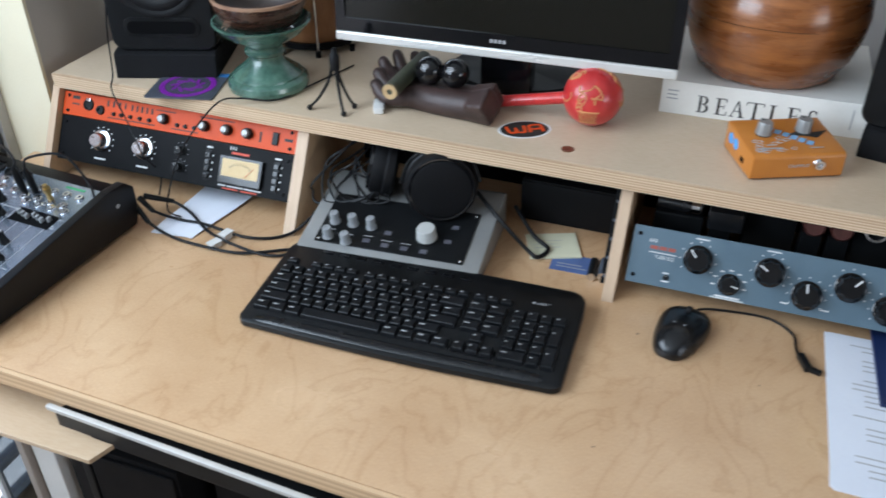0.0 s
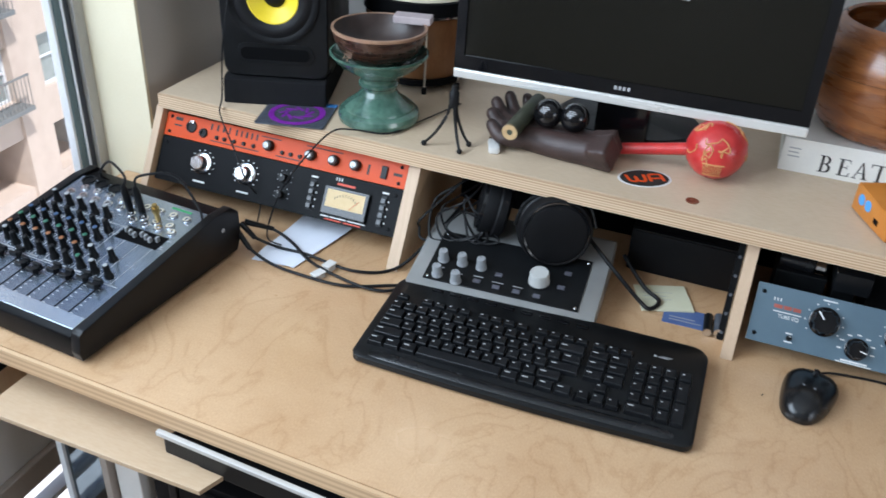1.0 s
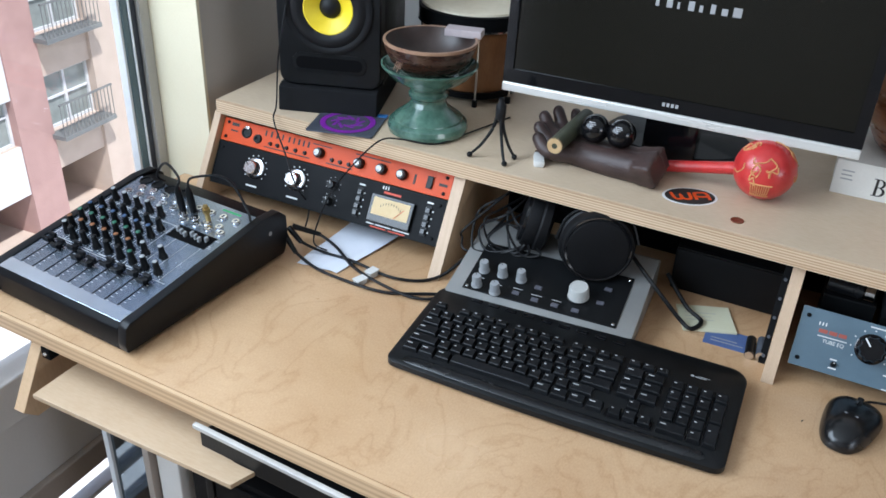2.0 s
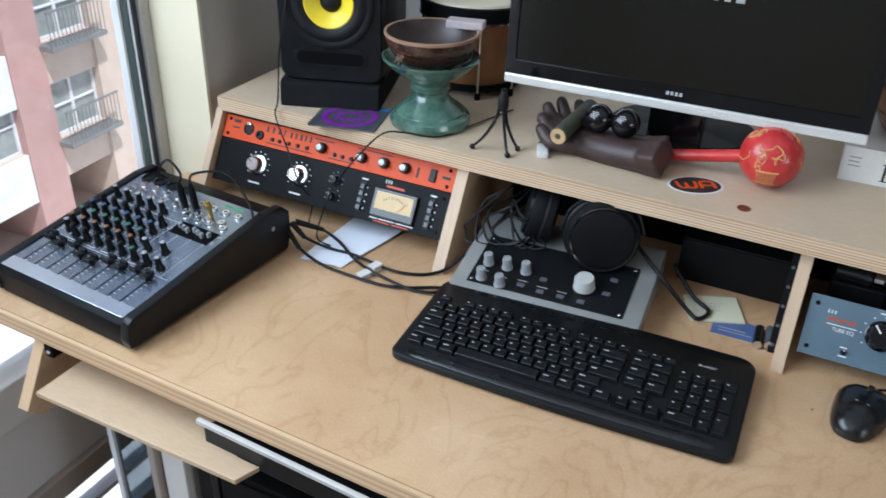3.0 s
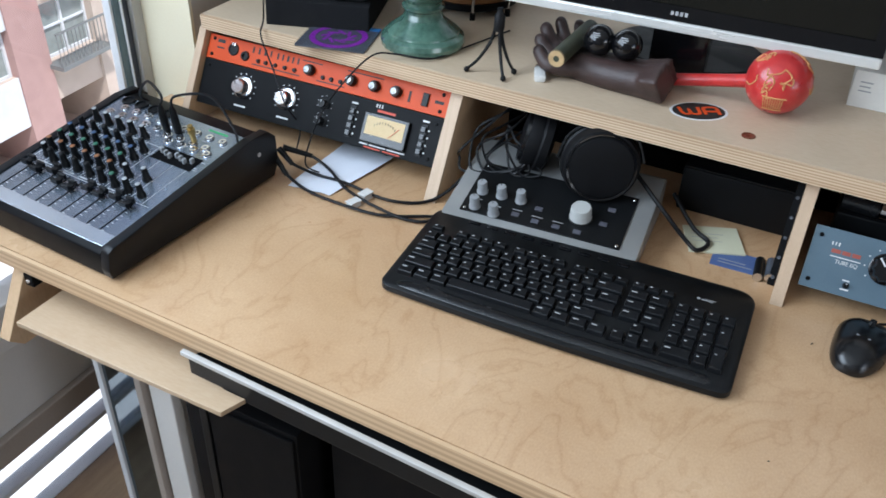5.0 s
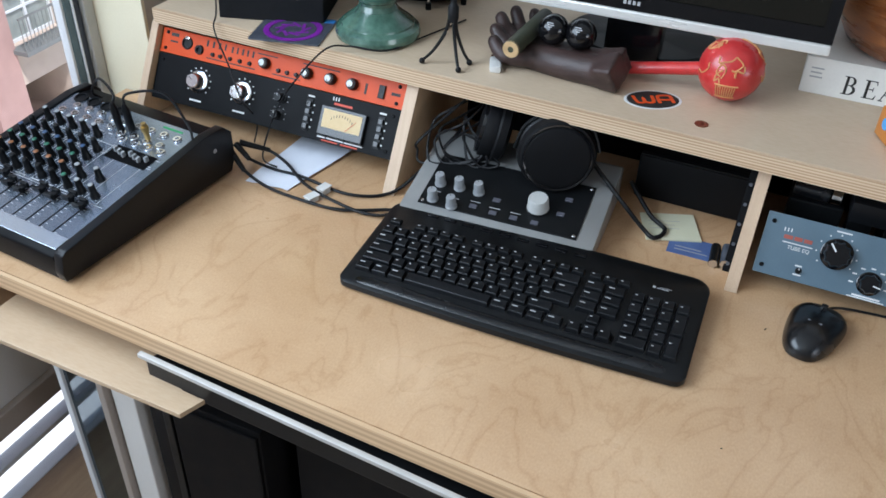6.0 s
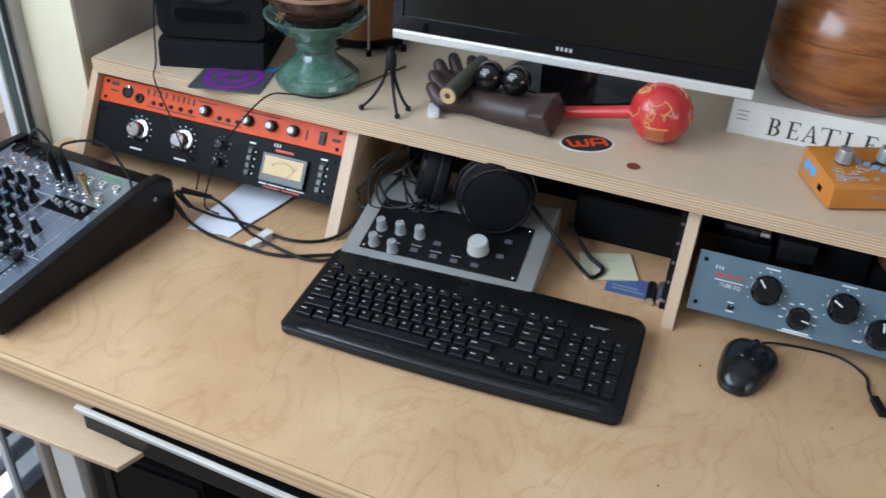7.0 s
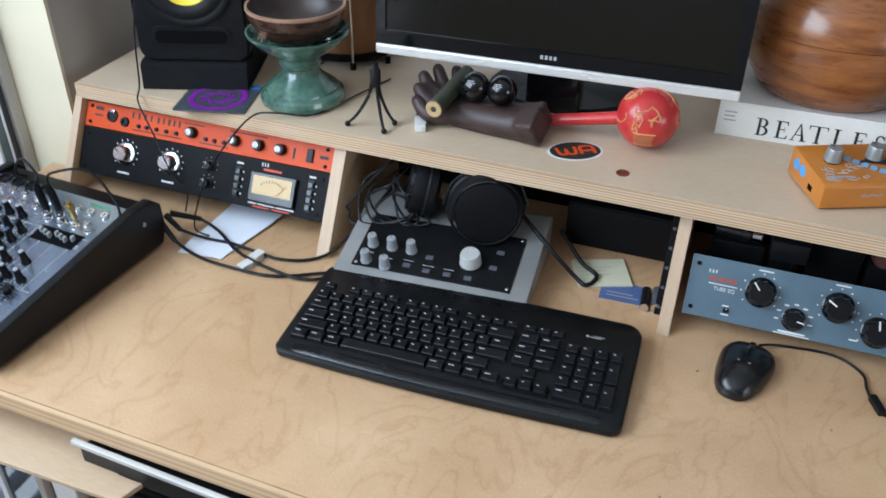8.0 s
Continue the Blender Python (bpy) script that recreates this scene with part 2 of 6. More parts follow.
M = {
    "desk": birch("birch_desk", (0.625, 0.41, 0.238), (0.43, 0.244, 0.115), 0.30, (4.6, 2.6, 4.0), 8.0, 0.9, 0.165, 0.42, (0.36, 0.88)),
    "shelf": birch("birch_shelf", (0.61, 0.48, 0.345), (0.50, 0.37, 0.24), 0.42, (0.9, 4.0, 2.0), 2.0, 0.2),
    "panel": birch("birch_panel", (0.62, 0.42, 0.25), (0.48, 0.31, 0.17), 0.45, (3.0, 3.0, 0.8), 3.0, 0.15),
    "tray": birch("birch_tray", (0.53, 0.385, 0.25), (0.45, 0.305, 0.18), 0.42, (0.9, 4.0, 2.0), 2.0, 0.2),
    "edge": ply_edge("ply_edge", (0.66, 0.50, 0.34), (0.42, 0.27, 0.16), 230),
    "edge_desk": ply_edge("ply_edge_desk", (0.60, 0.405, 0.235), (0.46, 0.29, 0.16), 110),
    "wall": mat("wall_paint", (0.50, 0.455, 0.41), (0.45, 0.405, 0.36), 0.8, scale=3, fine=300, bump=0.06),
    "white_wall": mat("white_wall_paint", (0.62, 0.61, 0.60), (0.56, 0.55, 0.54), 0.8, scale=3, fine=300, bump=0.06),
    "cream": mat("daylit_cream_paint", (0.80, 0.73, 0.55), (0.72, 0.64, 0.46), 0.7, scale=4, fine=250, bump=0.06),
    # tone for unseen walls, darkened so that less light bounces back
    "room_wall": mat("fill_cut_wall_paint", (0.36, 0.33, 0.30), (0.31, 0.285, 0.26), 0.8, scale=3, fine=300, bump=0.06),
    "ceiling": mat("ceiling_paint", (0.8, 0.8, 0.78), None, 0.85, scale=2, fine=200, bump=0.05),
    "floor": mat("floor_boards", (0.32, 0.22, 0.13), (0.22, 0.14, 0.08), 0.45, scale=5, fine=90, stretch=(8, 1, 1)),
    "alu": mat("window_aluminium", (0.42, 0.43, 0.42), (0.34, 0.35, 0.35), 0.45, 0.3, scale=8, fine=200),
    "frame_beige": mat("frame_paint", (0.46, 0.445, 0.41), (0.38, 0.37, 0.345), 0.5, scale=8, fine=200),
    "seal_teal": mat("teal_seal", (0.13, 0.185, 0.20), (0.085, 0.13, 0.145), 0.4, scale=8, fine=200),
    "alu_dark": mat("weather_strip", (0.055, 0.065, 0.085), (0.035, 0.042, 0.058), 0.5, 0.2, scale=8, fine=200),
    "brown_ledge": mat("brown_grey_ledge", (0.40, 0.34, 0.29), (0.33, 0.28, 0.24), 0.6, scale=4, fine=200),
    "grey_panel": mat("grey_sill_paint", (0.76, 0.73, 0.69), (0.68, 0.655, 0.62), 0.6, scale=4, fine=200),
    "sill": mat("white_sill_paint", (0.72, 0.73, 0.74), (0.6, 0.61, 0.62), 0.5, scale=5, fine=160),
    "black": mat("black_plastic", (0.0075, 0.008, 0.009), (0.005, 0.0055, 0.006), 0.34, scale=25, fine=700, bump=0.12, spec=0.22),
    "black_key": mat("black_keycap", (0.0085, 0.009, 0.0105), (0.006, 0.0065, 0.0075), 0.33, scale=40, fine=900, bump=0.15, random_tone=0.2, spec=0.24),
    "black_gloss": mat("gloss_black", (0.006, 0.006, 0.007), (0.004, 0.004, 0.005), 0.12, scale=10, fine=300, bump=0.0, rvar=0.05),
    "black_gloss_worn": mat("satin_black", (0.008, 0.0085, 0.010), (0.005, 0.0055, 0.0065), 0.25, scale=20, fine=400, bump=0.03),
    "black_metal": mat("black_enamel", (0.006, 0.0062, 0.007), (0.004, 0.0042, 0.005), 0.42, 0.0, scale=20, fine=500, bump=0.08, spec=0.09),
    "foam": mat("black_foam", (0.009, 0.009, 0.010), (0.005, 0.005, 0.006), 0.9, scale=60, fine=700, bump=0.5, spec=0.2),
    "rubber": mat("black_rubber", (0.007, 0.007, 0.008), (0.0045, 0.0045, 0.0055), 0.5, scale=30, fine=500, bump=0.05, spec=0.25),
    # near-black standing in for the shade inside slots, sockets and bays
    "dark_hole": mat("recess_shade_black", (0.004, 0.004, 0.0045), None, 0.8, scale=30, fine=300, spec=0.05),
    "orange": mat("orange_enamel", (0.66, 0.082, 0.012), (0.56, 0.06, 0.010), 0.42, scale=10, fine=500, bump=0.06, spec=0.22),
    "blue_grey": mat("blue_grey_enamel", (0.105, 0.158, 0.198), (0.078, 0.122, 0.158), 0.4, scale=10, fine=500, bump=0.06),
    "chrome": mat("chrome", (0.75, 0.75, 0.76), (0.6, 0.6, 0.61), 0.16, 1.0, scale=30, fine=300, bump=0.02),
    # silver darkened for the shade that the headphones cast on the controller
    "silver": mat("dimmed_silver_paint", (0.36, 0.365, 0.36), (0.30, 0.305, 0.30), 0.38, 0.45, scale=15, fine=600, bump=0.05),
    "silver_bar": mat("brushed_silver", (0.80, 0.79, 0.76), (0.70, 0.69, 0.66), 0.3, 0.35, scale=15, fine=600, stretch=(0.1, 1, 1)),
    "lip": mat("brushed_lip", (0.56, 0.545, 0.52), (0.47, 0.46, 0.44), 0.4, 0.3, scale=15, fine=600),
    "white_ink": mat("white_ink", (0.75, 0.75, 0.74), None, 0.6, bump=0.0),
    "grey_ink": mat("grey_ink", (0.42, 0.42, 0.43), None, 0.6, bump=0.0),
    "black_ink": mat("black_ink", (0.02, 0.018, 0.016), None, 0.6, bump=0.0),
    "red_ink": mat("red_ink", (0.65, 0.06, 0.02), None, 0.5, bump=0.0),
    "faded_red": mat("faded_red_ink", (0.36, 0.085, 0.06), None, 0.5, bump=0.0),
    "green_ink": mat("green_ink", (0.05, 0.32, 0.12), None, 0.5, bump=0.0),
    "blue_ink": mat("blue_ink", (0.05, 0.25, 0.62), None, 0.5, bump=0.0),
    "paper": mat("white_paper", (0.72, 0.74, 0.80), (0.66, 0.68, 0.75), 0.8, scale=8, fine=200, bump=0.06),
    "note": mat("cream_note", (0.68, 0.67, 0.50), (0.62, 0.60, 0.43), 0.8, scale=14, fine=200),
    "vu": mat("meter_face", (0.62, 0.46, 0.24), (0.55, 0.38, 0.17), 0.45, scale=30, fine=200, bump=0.0),
    "yellow": mat("yellow_cone", (0.80, 0.62, 0.02), (0.72, 0.52, 0.015), 0.42, scale=40, fine=900, bump=0.15),
    "green_glaze": mat("green_glaze", (0.105, 0.20, 0.15), (0.025, 0.065, 0.05), 0.2, scale=22, fine=120, bump=0.12, coat=0.6),
    "coconut": mat("coconut_shell", (0.065, 0.026, 0.015), (0.02, 0.009, 0.007), 0.28, scale=30, fine=150, coat=0.35, stretch=(1, 1, 4)),
    "bowl_in": mat("bowl_inside", (0.05, 0.03, 0.024), (0.025, 0.015, 0.012), 0.4, scale=20, fine=200),
    "drum": mat("drum_wood", (0.33, 0.15, 0.06), (0.22, 0.09, 0.035), 0.35, scale=10, fine=100, stretch=(4, 4, 1)),
    "skin": mat("drum_skin", (0.70, 0.62, 0.48), (0.58, 0.49, 0.35), 0.6, scale=12, fine=120),
    "dark_wood": mat("dark_carved_wood", (0.060, 0.034, 0.030), (0.028, 0.015, 0.013), 0.45, scale=14, fine=140, bump=0.35, stretch=(1, 4, 4)),
    "bamboo": mat("green_bamboo", (0.060, 0.065, 0.038), (0.028, 0.032, 0.02), 0.45, scale=20, fine=150, stretch=(6, 6, 1)),
    "bamboo_end": mat("cut_bamboo", (0.55, 0.38, 0.2), (0.4, 0.26, 0.12), 0.6, scale=60, fine=300),
    "red": mat("red_lacquer", (0.62, 0.045, 0.04), (0.40, 0.018, 0.022), 0.3, scale=26, fine=70, coat=0.25, bump=0.05),
    "straw": mat("scratched_straw", (0.68, 0.36, 0.14), (0.55, 0.22, 0.09), 0.5, scale=40, fine=200),
    "pot": mat("turned_wood", (0.42, 0.155, 0.046), (0.13, 0.036, 0.011), 0.28, scale=6, fine=45, coat=0.35, stretch=(1.5, 1.5, 9)),
    "book": mat("white_book_cloth", (0.84, 0.82, 0.77), (0.76, 0.74, 0.69), 0.6, scale=14, fine=300),
    "pages": mat("page_block", (0.66, 0.62, 0.54), None, 0.8, scale=8, fine=200, stretch=(1, 1, 60)),
    "pedal": mat("orange_pedal_paint", (0.54, 0.20, 0.035), (0.46, 0.16, 0.025), 0.35, scale=20, fine=500),
    "copper": mat("old_copper", (0.30, 0.12, 0.07), (0.2, 0.07, 0.04), 0.4, 0.7, scale=200, fine=900),
    "purple": mat("purple_print", (0.30, 0.02, 0.42), (0.22, 0.015, 0.33), 0.4, scale=40, fine=300, bump=0.0),
    "grey_print": mat("grey_print", (0.10, 0.11, 0.13), (0.05, 0.055, 0.07), 0.45, scale=60, fine=300, bump=0.0),
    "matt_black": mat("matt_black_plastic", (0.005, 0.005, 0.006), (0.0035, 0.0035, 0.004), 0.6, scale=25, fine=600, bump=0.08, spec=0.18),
    # brick, far glass and iron are paled to include haze from the window pane
    "brick": mat("hazy_red_brick", (0.40, 0.255, 0.23), (0.34, 0.21, 0.19), 0.85, scale=2, fine=14, bump=0.1),
    "hazy_tan_brick": mat("hazy_tan_brick", (0.50, 0.41, 0.345), (0.44, 0.355, 0.295), 0.85, scale=2, fine=14, bump=0.1),
    "stone": mat("pale_stone", (0.55, 0.53, 0.5), (0.45, 0.43, 0.4), 0.8, scale=1, fine=9),
    "far_white": mat("white_window_frame", (0.62, 0.64, 0.66), None, 0.5, scale=2, fine=20),
    "far_glass": mat("hazy_far_glass", (0.30, 0.335, 0.32), (0.19, 0.215, 0.205), 0.12, scale=0.6, fine=5, bump=0.0),
    "far_iron": mat("hazy_balcony_iron", (0.16, 0.17, 0.17), None, 0.5, scale=3, fine=20),
    "street": mat("pale_paving", (0.75, 0.75, 0.74), (0.66, 0.66, 0.65), 0.9, scale=0.3, fine=8),
    "glass": glass("window_glass"),
    "clear": glass("clear_plastic", (0.95, 0.96, 0.97), 0.15),
}


# ---- building blocks ----
def thing(name, label, category, loc=(0, 0, 0), rz=0.0, group="", kind="", rx=0.0):
    ob = new(name)
    ob.empty_display_size = 0.02
    ob.matrix_world = pose(*loc, rx, 0, rz)
    return tagged(ob, label, category, group, kind)


def part(name, bm, material, parent, label="", smooth=False, sharp=40):
    me = bpy.data.meshes.new(name)
    bmesh.ops.recalc_face_normals(bm, faces=bm.faces[:])
    bm.to_mesh(me)
    bm.free()
    me.materials.append(M[material])
    if smooth:
        me.shade_smooth()
        me.set_sharp_from_angle(angle=radians(sharp))
    ob = new(name, me)
    ob.parent = parent
    if label:
        ob["label"] = label
    return ob


def share(name, mesh, parent, m):
    """One more piece on a mesh that others use."""
    ob = new(name, mesh)
    ob.parent = parent
    ob.matrix_local = m
    return ob


def solid(name, bm, material, label, category="", kind="structure", smooth=False):
    return tagged(part(name, bm, material, None, "", smooth), label, category, "", kind)


def box(bm, x0, x1, y0, y1, z0, z1, bevel=0.0, m=None, seg=2):
    v = bmesh.ops.create_cube(bm, size=1)["verts"]
    t = Matrix.Translation(((x0 + x1) / 2, (y0 + y1) / 2, (z0 + z1) / 2)) @ Matrix.Diagonal((x1 - x0, y1 - y0, z1 - z0, 1))
    bmesh.ops.transform(bm, matrix=t, verts=v)
    if bevel:
        es = list({e for q in v for e in q.link_edges})
        v = list({w for f in bmesh.ops.bevel(bm, geom=es, offset=bevel, segments=seg, affect="EDGES", profile=0.6)["faces"] for w in f.verts} | {w for w in v if w.is_valid})
    if m is not None:
        bmesh.ops.transform(bm, matrix=m, verts=v)
    return bm


def slab(*a, **k):
    return box(bmesh.new(), *a, **k)


def prism(bm, outline, lo, hi, axis="z", bevel=0.0, m=None):
    """A flat outline pushed from lo to hi along an axis."""
    def at(a, b, c):
        return {"z": (a, b, c), "x": (c, a, b), "y": (a, c, b)}[axis]
    low = [bm.verts.new(at(a, b, lo)) for a, b in outline]
    top = [bm.verts.new(at(a, b, hi)) for a, b in outline]
    n = len(outline)
    fs = [bm.faces.new(low), bm.faces.new(top)] + [bm.faces.new((low[i], low[(i + 1) % n], top[(i + 1) % n], top[i])) for i in range(n)]
    vs = low + top
    if bevel:
        es = list({e for f in fs for e in f.edges})
        vs = list({w for f in bmesh.ops.bevel(bm, geom=es, offset=bevel, segments=2, affect="EDGES", profile=0.6)["faces"] for w in f.verts} | {w for w in vs if w.is_valid})
    if m is not None:
        bmesh.ops.transform(bm, matrix=m, verts=vs)
    return bm


def lathe(bm, profile, seg=40, m=None):
    """Turns a profile of (radius, height) about the z axis."""
    rings = []
    for r, z in profile:
        if r < 1e-6:
            rings.append([bm.verts.new((0, 0, z))])
        else:
            rings.append([bm.verts.new((r * math.cos(2 * math.pi * k / seg), r * math.sin(2 * math.pi * k / seg), z)) for k in range(seg)])
    for a, b in zip(rings, rings[1:]):
        for k in range(seg):
            j = (k + 1) % seg
            q = [a[k % len(a)], a[j % len(a)], b[j % len(b)], b[k % len(b)]]
            q = list(dict.fromkeys(q))
            if len(q) > 2:
                bm.faces.new(q)
    if m is not None:
        bmesh.ops.transform(bm, matrix=m, verts=[v for r in rings for v in r])
    return bm


def tube(bm, pts, r, seg=8, steps=6, taper=None):
    """A round cord along a smooth line through the points."""
    p = [Vector(q) for q in pts]
    line = []
    for i in range(len(p) - 1):
        a, b, c, d = p[max(i - 1, 0)], p[i], p[i + 1], p[min(i + 2, len(p) - 1)]
        for k in range(steps):
            t = k / steps
            line.append(0.5 * (2 * b + (c - a) * t + (2 * a - 5 * b + 4 * c - d) * t * t + (3 * b - a - 3 * c + d) * t ** 3))
    line.append(p[-1])
    rings, up = [], Vector((0.31, 0.22, 0.93)).normalized()
    for i, q in enumerate(line):
        d = (line[min(i + 1, len(line) - 1)] - line[max(i - 1, 0)]).normalized()
        s = d.cross(up)
        s = s.normalized() if s.length > 1e-4 else d.orthogonal().normalized()
        u = s.cross(d)
        rad = r if taper is None else r + (taper - r) * i / (len(line) - 1)
        rings.append([bm.verts.new(q + rad * (math.cos(2 * math.pi * k / seg) * s + math.sin(2 * math.pi * k / seg) * u)) for k in range(seg)])
    for a, b in zip(rings, rings[1:]):
        for k in range(seg):
            bm.faces.new((a[k], a[(k + 1) % seg], b[(k + 1) % seg], b[k]))
    bm.faces.new(rings[0])
    bm.faces.new(rings[-1])
    return bm


def ball(bm, c, r, seg=20, squash=(1, 1, 1)):
    v = bmesh.ops.create_uvsphere(bm, u_segments=seg, v_segments=max(6, seg // 2), radius=r)["verts"]
    bmesh.ops.transform(bm, matrix=Matrix.Translation(c) @ Matrix.Diagonal((*squash, 1)), verts=v)
    return bm


def rounded(w, d, r, n=5, x=0.0, y=0.0):
    """The outline of a rounded rectangle."""
    out = []
    for cx, cy, a0 in ((w / 2 - r, d / 2 - r, 0), (-w / 2 + r, d / 2 - r, 90), (-w / 2 + r, -d / 2 + r, 180), (w / 2 - r, -d / 2 + r, 270)):
        for k in range(n + 1):
            a = radians(a0 + 90 * k / n)
            out.append((x + cx + r * math.cos(a), y + cy + r * math.sin(a)))
    return out


def writing(name, body, size, material, parent, m, align="LEFT", depth=0.0003, stretch=1.0, serif=False):
    cu = bpy.data.curves.new(name, "FONT")
    cu.body, cu.size, cu.align_x, cu.align_y, cu.extrude = body, size, align, "CENTER", depth
    tmp = bpy.data.objects.new(name, cu)
    me = bpy.data.meshes.new_from_object(tmp)
    bpy.data.objects.remove(tmp)
    me.transform(Matrix.Diagonal((stretch, 1, 1, 1)))
    me.materials.clear()
    me.materials.append(M[material])
    ob = new(name, me)
    ob.parent = parent
    ob.matrix_local = m
    return ob


def bars(bm, rows, z, thick=0.0004):
    """Rows of unreadable print as plain bars: x0, x1, y, height."""
    for x0, x1, y, h in rows:
        box(bm, x0, x1, y - h / 2, y + h / 2, z, z + thick)
    return bm


# ---- the room ----
DESK = 0.75
SHELF = 0.94
WX = -0.2          # plane of the window's inner face
solid("floor", slab(-0.18, 4.2, -3.2, 0.9, -0.05, 0), "floor", "brown wooden floor of the room", "floor")
solid("ceiling", slab(-0.4, 4.2, -3.2, 0.9, 2.6, 2.68), "ceiling", "plain white painted ceiling", "ceiling")
solid("wall_north", slab(-0.4, 4.2, 0.72, 0.82, 0, 2.6), "white_wall", "pale grey painted wall behind the desk", "wall")
# out of view; closes the room and holds down the bounce light
solid("wall_south", slab(-0.4, 4.1, -3.2, -3.1, 0, 2.6), "room_wall", "plain unseen wall behind the viewer, taupe to cut the fill light", "wall")
# unseen wall; the opening is added to hold the side fill lamp
bm = bmesh.new()
box(bm, 4.0, 4.1, -3.1, -2.25, 0, 2.6)
box(bm, 4.0, 4.1, -0.75, 0.72, 0, 2.6)
box(bm, 4.0, 4.1, -2.25, -0.75, 0, 0.9)
box(bm, 4.0, 4.1, -2.25, -0.75, 2.3, 2.6)
solid("wall_east", bm, "room_wall", "unseen taupe side wall with an opening added for the fill lamp", "wall")
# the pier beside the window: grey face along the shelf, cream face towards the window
# shade is put into the pier's grey, daylight into the reveal's cream
solid("wall_pier", slab(-0.205, -0.058, 0.112, 0.72, 0, 2.6), "wall", "wall pier beside the shelf, its shade put into the grey colour", "wall")
solid("window_reveal", slab(-0.205, -0.055, 0.104, 0.112, 0.0, 2.6), "cream", "cream painted window reveal with daylight put into its colour", "wall")
solid("wall_west", slab(-0.4, -0.3, -3.1, -2.6, 0, 2.6), "white_wall", "white wall at the end of the window", "wall")
solid("wall_west_lintel", slab(-0.4, -0.16, -2.6, 0.104, 2.4, 2.6), "white_wall", "white painted beam over the window", "wall")

win = thing("window_1", "tall grey aluminium window with clear glass and black seals", "window", kind="structure")
part("side_frame", slab(-0.205, -0.172, 0.080, 0.1035, 0.0, 2.4, 0.002), "frame_beige", win, "warm grey painted side frame")
part("seal", slab(-0.204, -0.184, 0.046, 0.0628, 0.2, 2.4, 0.002), "seal_teal", win, "teal-grey window seal")
part("seal", slab(-0.204, -0.182, 0.063, 0.0798, 0.2, 2.4, 0.002), "alu_dark", win, "dark blue-grey window seal")
part("seal_lip", slab(-0.200, -0.1795, 0.0615, 0.0640, 0.2, 2.4), "sill", win)
part("sash", slab(-0.204, -0.186, 0.0395, 0.0458, 0.22, 2.38, 0.002), "sill", win, "pale sash edge")
part("rail", slab(-0.215, -0.172, -2.6, 0.0395, 0.663, 0.685, 0.003), "alu", win)
part("upper_panel", slab(-0.215, -0.150, -2.6, 0.046, 0.43, 0.525, 0.004), "grey_panel", win, "grey sill panel")
part("lower_panel", slab(-0.215, -0.165, -2.6, 0.046, 0.255, 0.4298, 0.002), "grey_panel", win, "grey recessed panel")
part("ledge", slab(-0.215, -0.150, -2.6, 0.046, 0.20, 0.2548, 0.004), "brown_ledge", win, "brown-grey ledge")
part("top_rail", slab(-0.215, -0.165, -2.6, 0.0395, 2.34, 2.4, 0.004), "alu", win)
part("bottom_rail", slab(-0.215, -0.180, -2.6, 0.046, 0.092, 0.105, 0.003), "sill", win, "white bottom rail")
part("bottom_rail", slab(-0.215, -0.180, -2.6, 0.046, -0.05, 0.002, 0.002), "sill", win, "white bottom rail")
part("far_post", slab(-0.215, -0.165, -2.6, -2.55, 0.685, 2.34, 0.004), "alu", win)
part("blind_cord", tube(bmesh.new(), [(-0.175, 0.058, 2.3), (-0.174, 0.056, 1.5), (-0.176, 0.058, 0.70)], 0.0015, 6, 4), "sill", win, "pale blind cord")
for z0, z1 in ((0.685, 2.34), (0.525, 0.663), (0.105, 0.20), (0.002, 0.092)):
    pane = part("pane", slab(-0.197, -0.193, -2.55, 0.0395, z0, z1), "glass", win, "clear glass pane")
    pane.visible_shadow = False

desk = thing("studio_desk", "birch plywood studio desk with a raised shelf and rack bays", "desk")
def front(x):
    return -0.424 - 0.033 * x
part("desktop", prism(bmesh.new(), [(-0.13, front(-0.13) + 0.001), (1.85, front(1.85) + 0.001), (1.85, 0.6), (-0.044, 0.6), (-0.044, 0.1), (-0.13, 0.1)], DESK - 0.027, DESK), "desk", desk, "honey-coloured birch plywood top with flame figure")
part("front_edge", prism(bmesh.new(), [(-0.131, front(-0.131)), (1.851, front(1.851)), (1.851, front(1.851) - 0.006), (-0.131, front(-0.131) - 0.006)], DESK - 0.0274, DESK - 0.0010), "edge_desk", desk, "layered plywood front edge")
part("shelf", prism(bmesh.new(), [(-0.0125, 0.0900), (1.85, 0.0540), (1.85, 0.6), (-0.0125, 0.6)], SHELF - 0.026, SHELF), "shelf", desk, "pale birch plywood shelf")
part("shelf_edge", prism(bmesh.new(), [(-0.0135, 0.0850), (1.851, 0.0490), (1.851, 0.0538), (-0.0135, 0.0898)], SHELF - 0.0265, SHELF - 0.0008), "edge", desk, "layered plywood edge of the shelf")
SLOPE = math.tan(radians(30))
def upright(x0, x1):
    h = SHELF - 0.0262 - DESK
    part("upright", prism(bmesh.new(), [(0.002, DESK), (0.55, DESK), (0.55, DESK + h), (h * SLOPE + 0.002, DESK + h)], x0, x1, "x"), "panel", desk)
    part("upright_edge", prism(bmesh.new(), [(-0.0015, DESK + 0.0005), (0.0018, DESK + 0.0005), (h * SLOPE + 0.0018, DESK + h - 0.001), (h * SLOPE - 0.0015, DESK + h - 0.001)], x0 - 0.0003, x1 + 0.0003, "x"), "edge_up", desk)
M["edge_up"] = birch("ply_edge_upright", (0.62, 0.46, 0.32), (0.44, 0.29, 0.18), 0.5, (60.0, 3.0, 3.0), 1.0, 0.0)
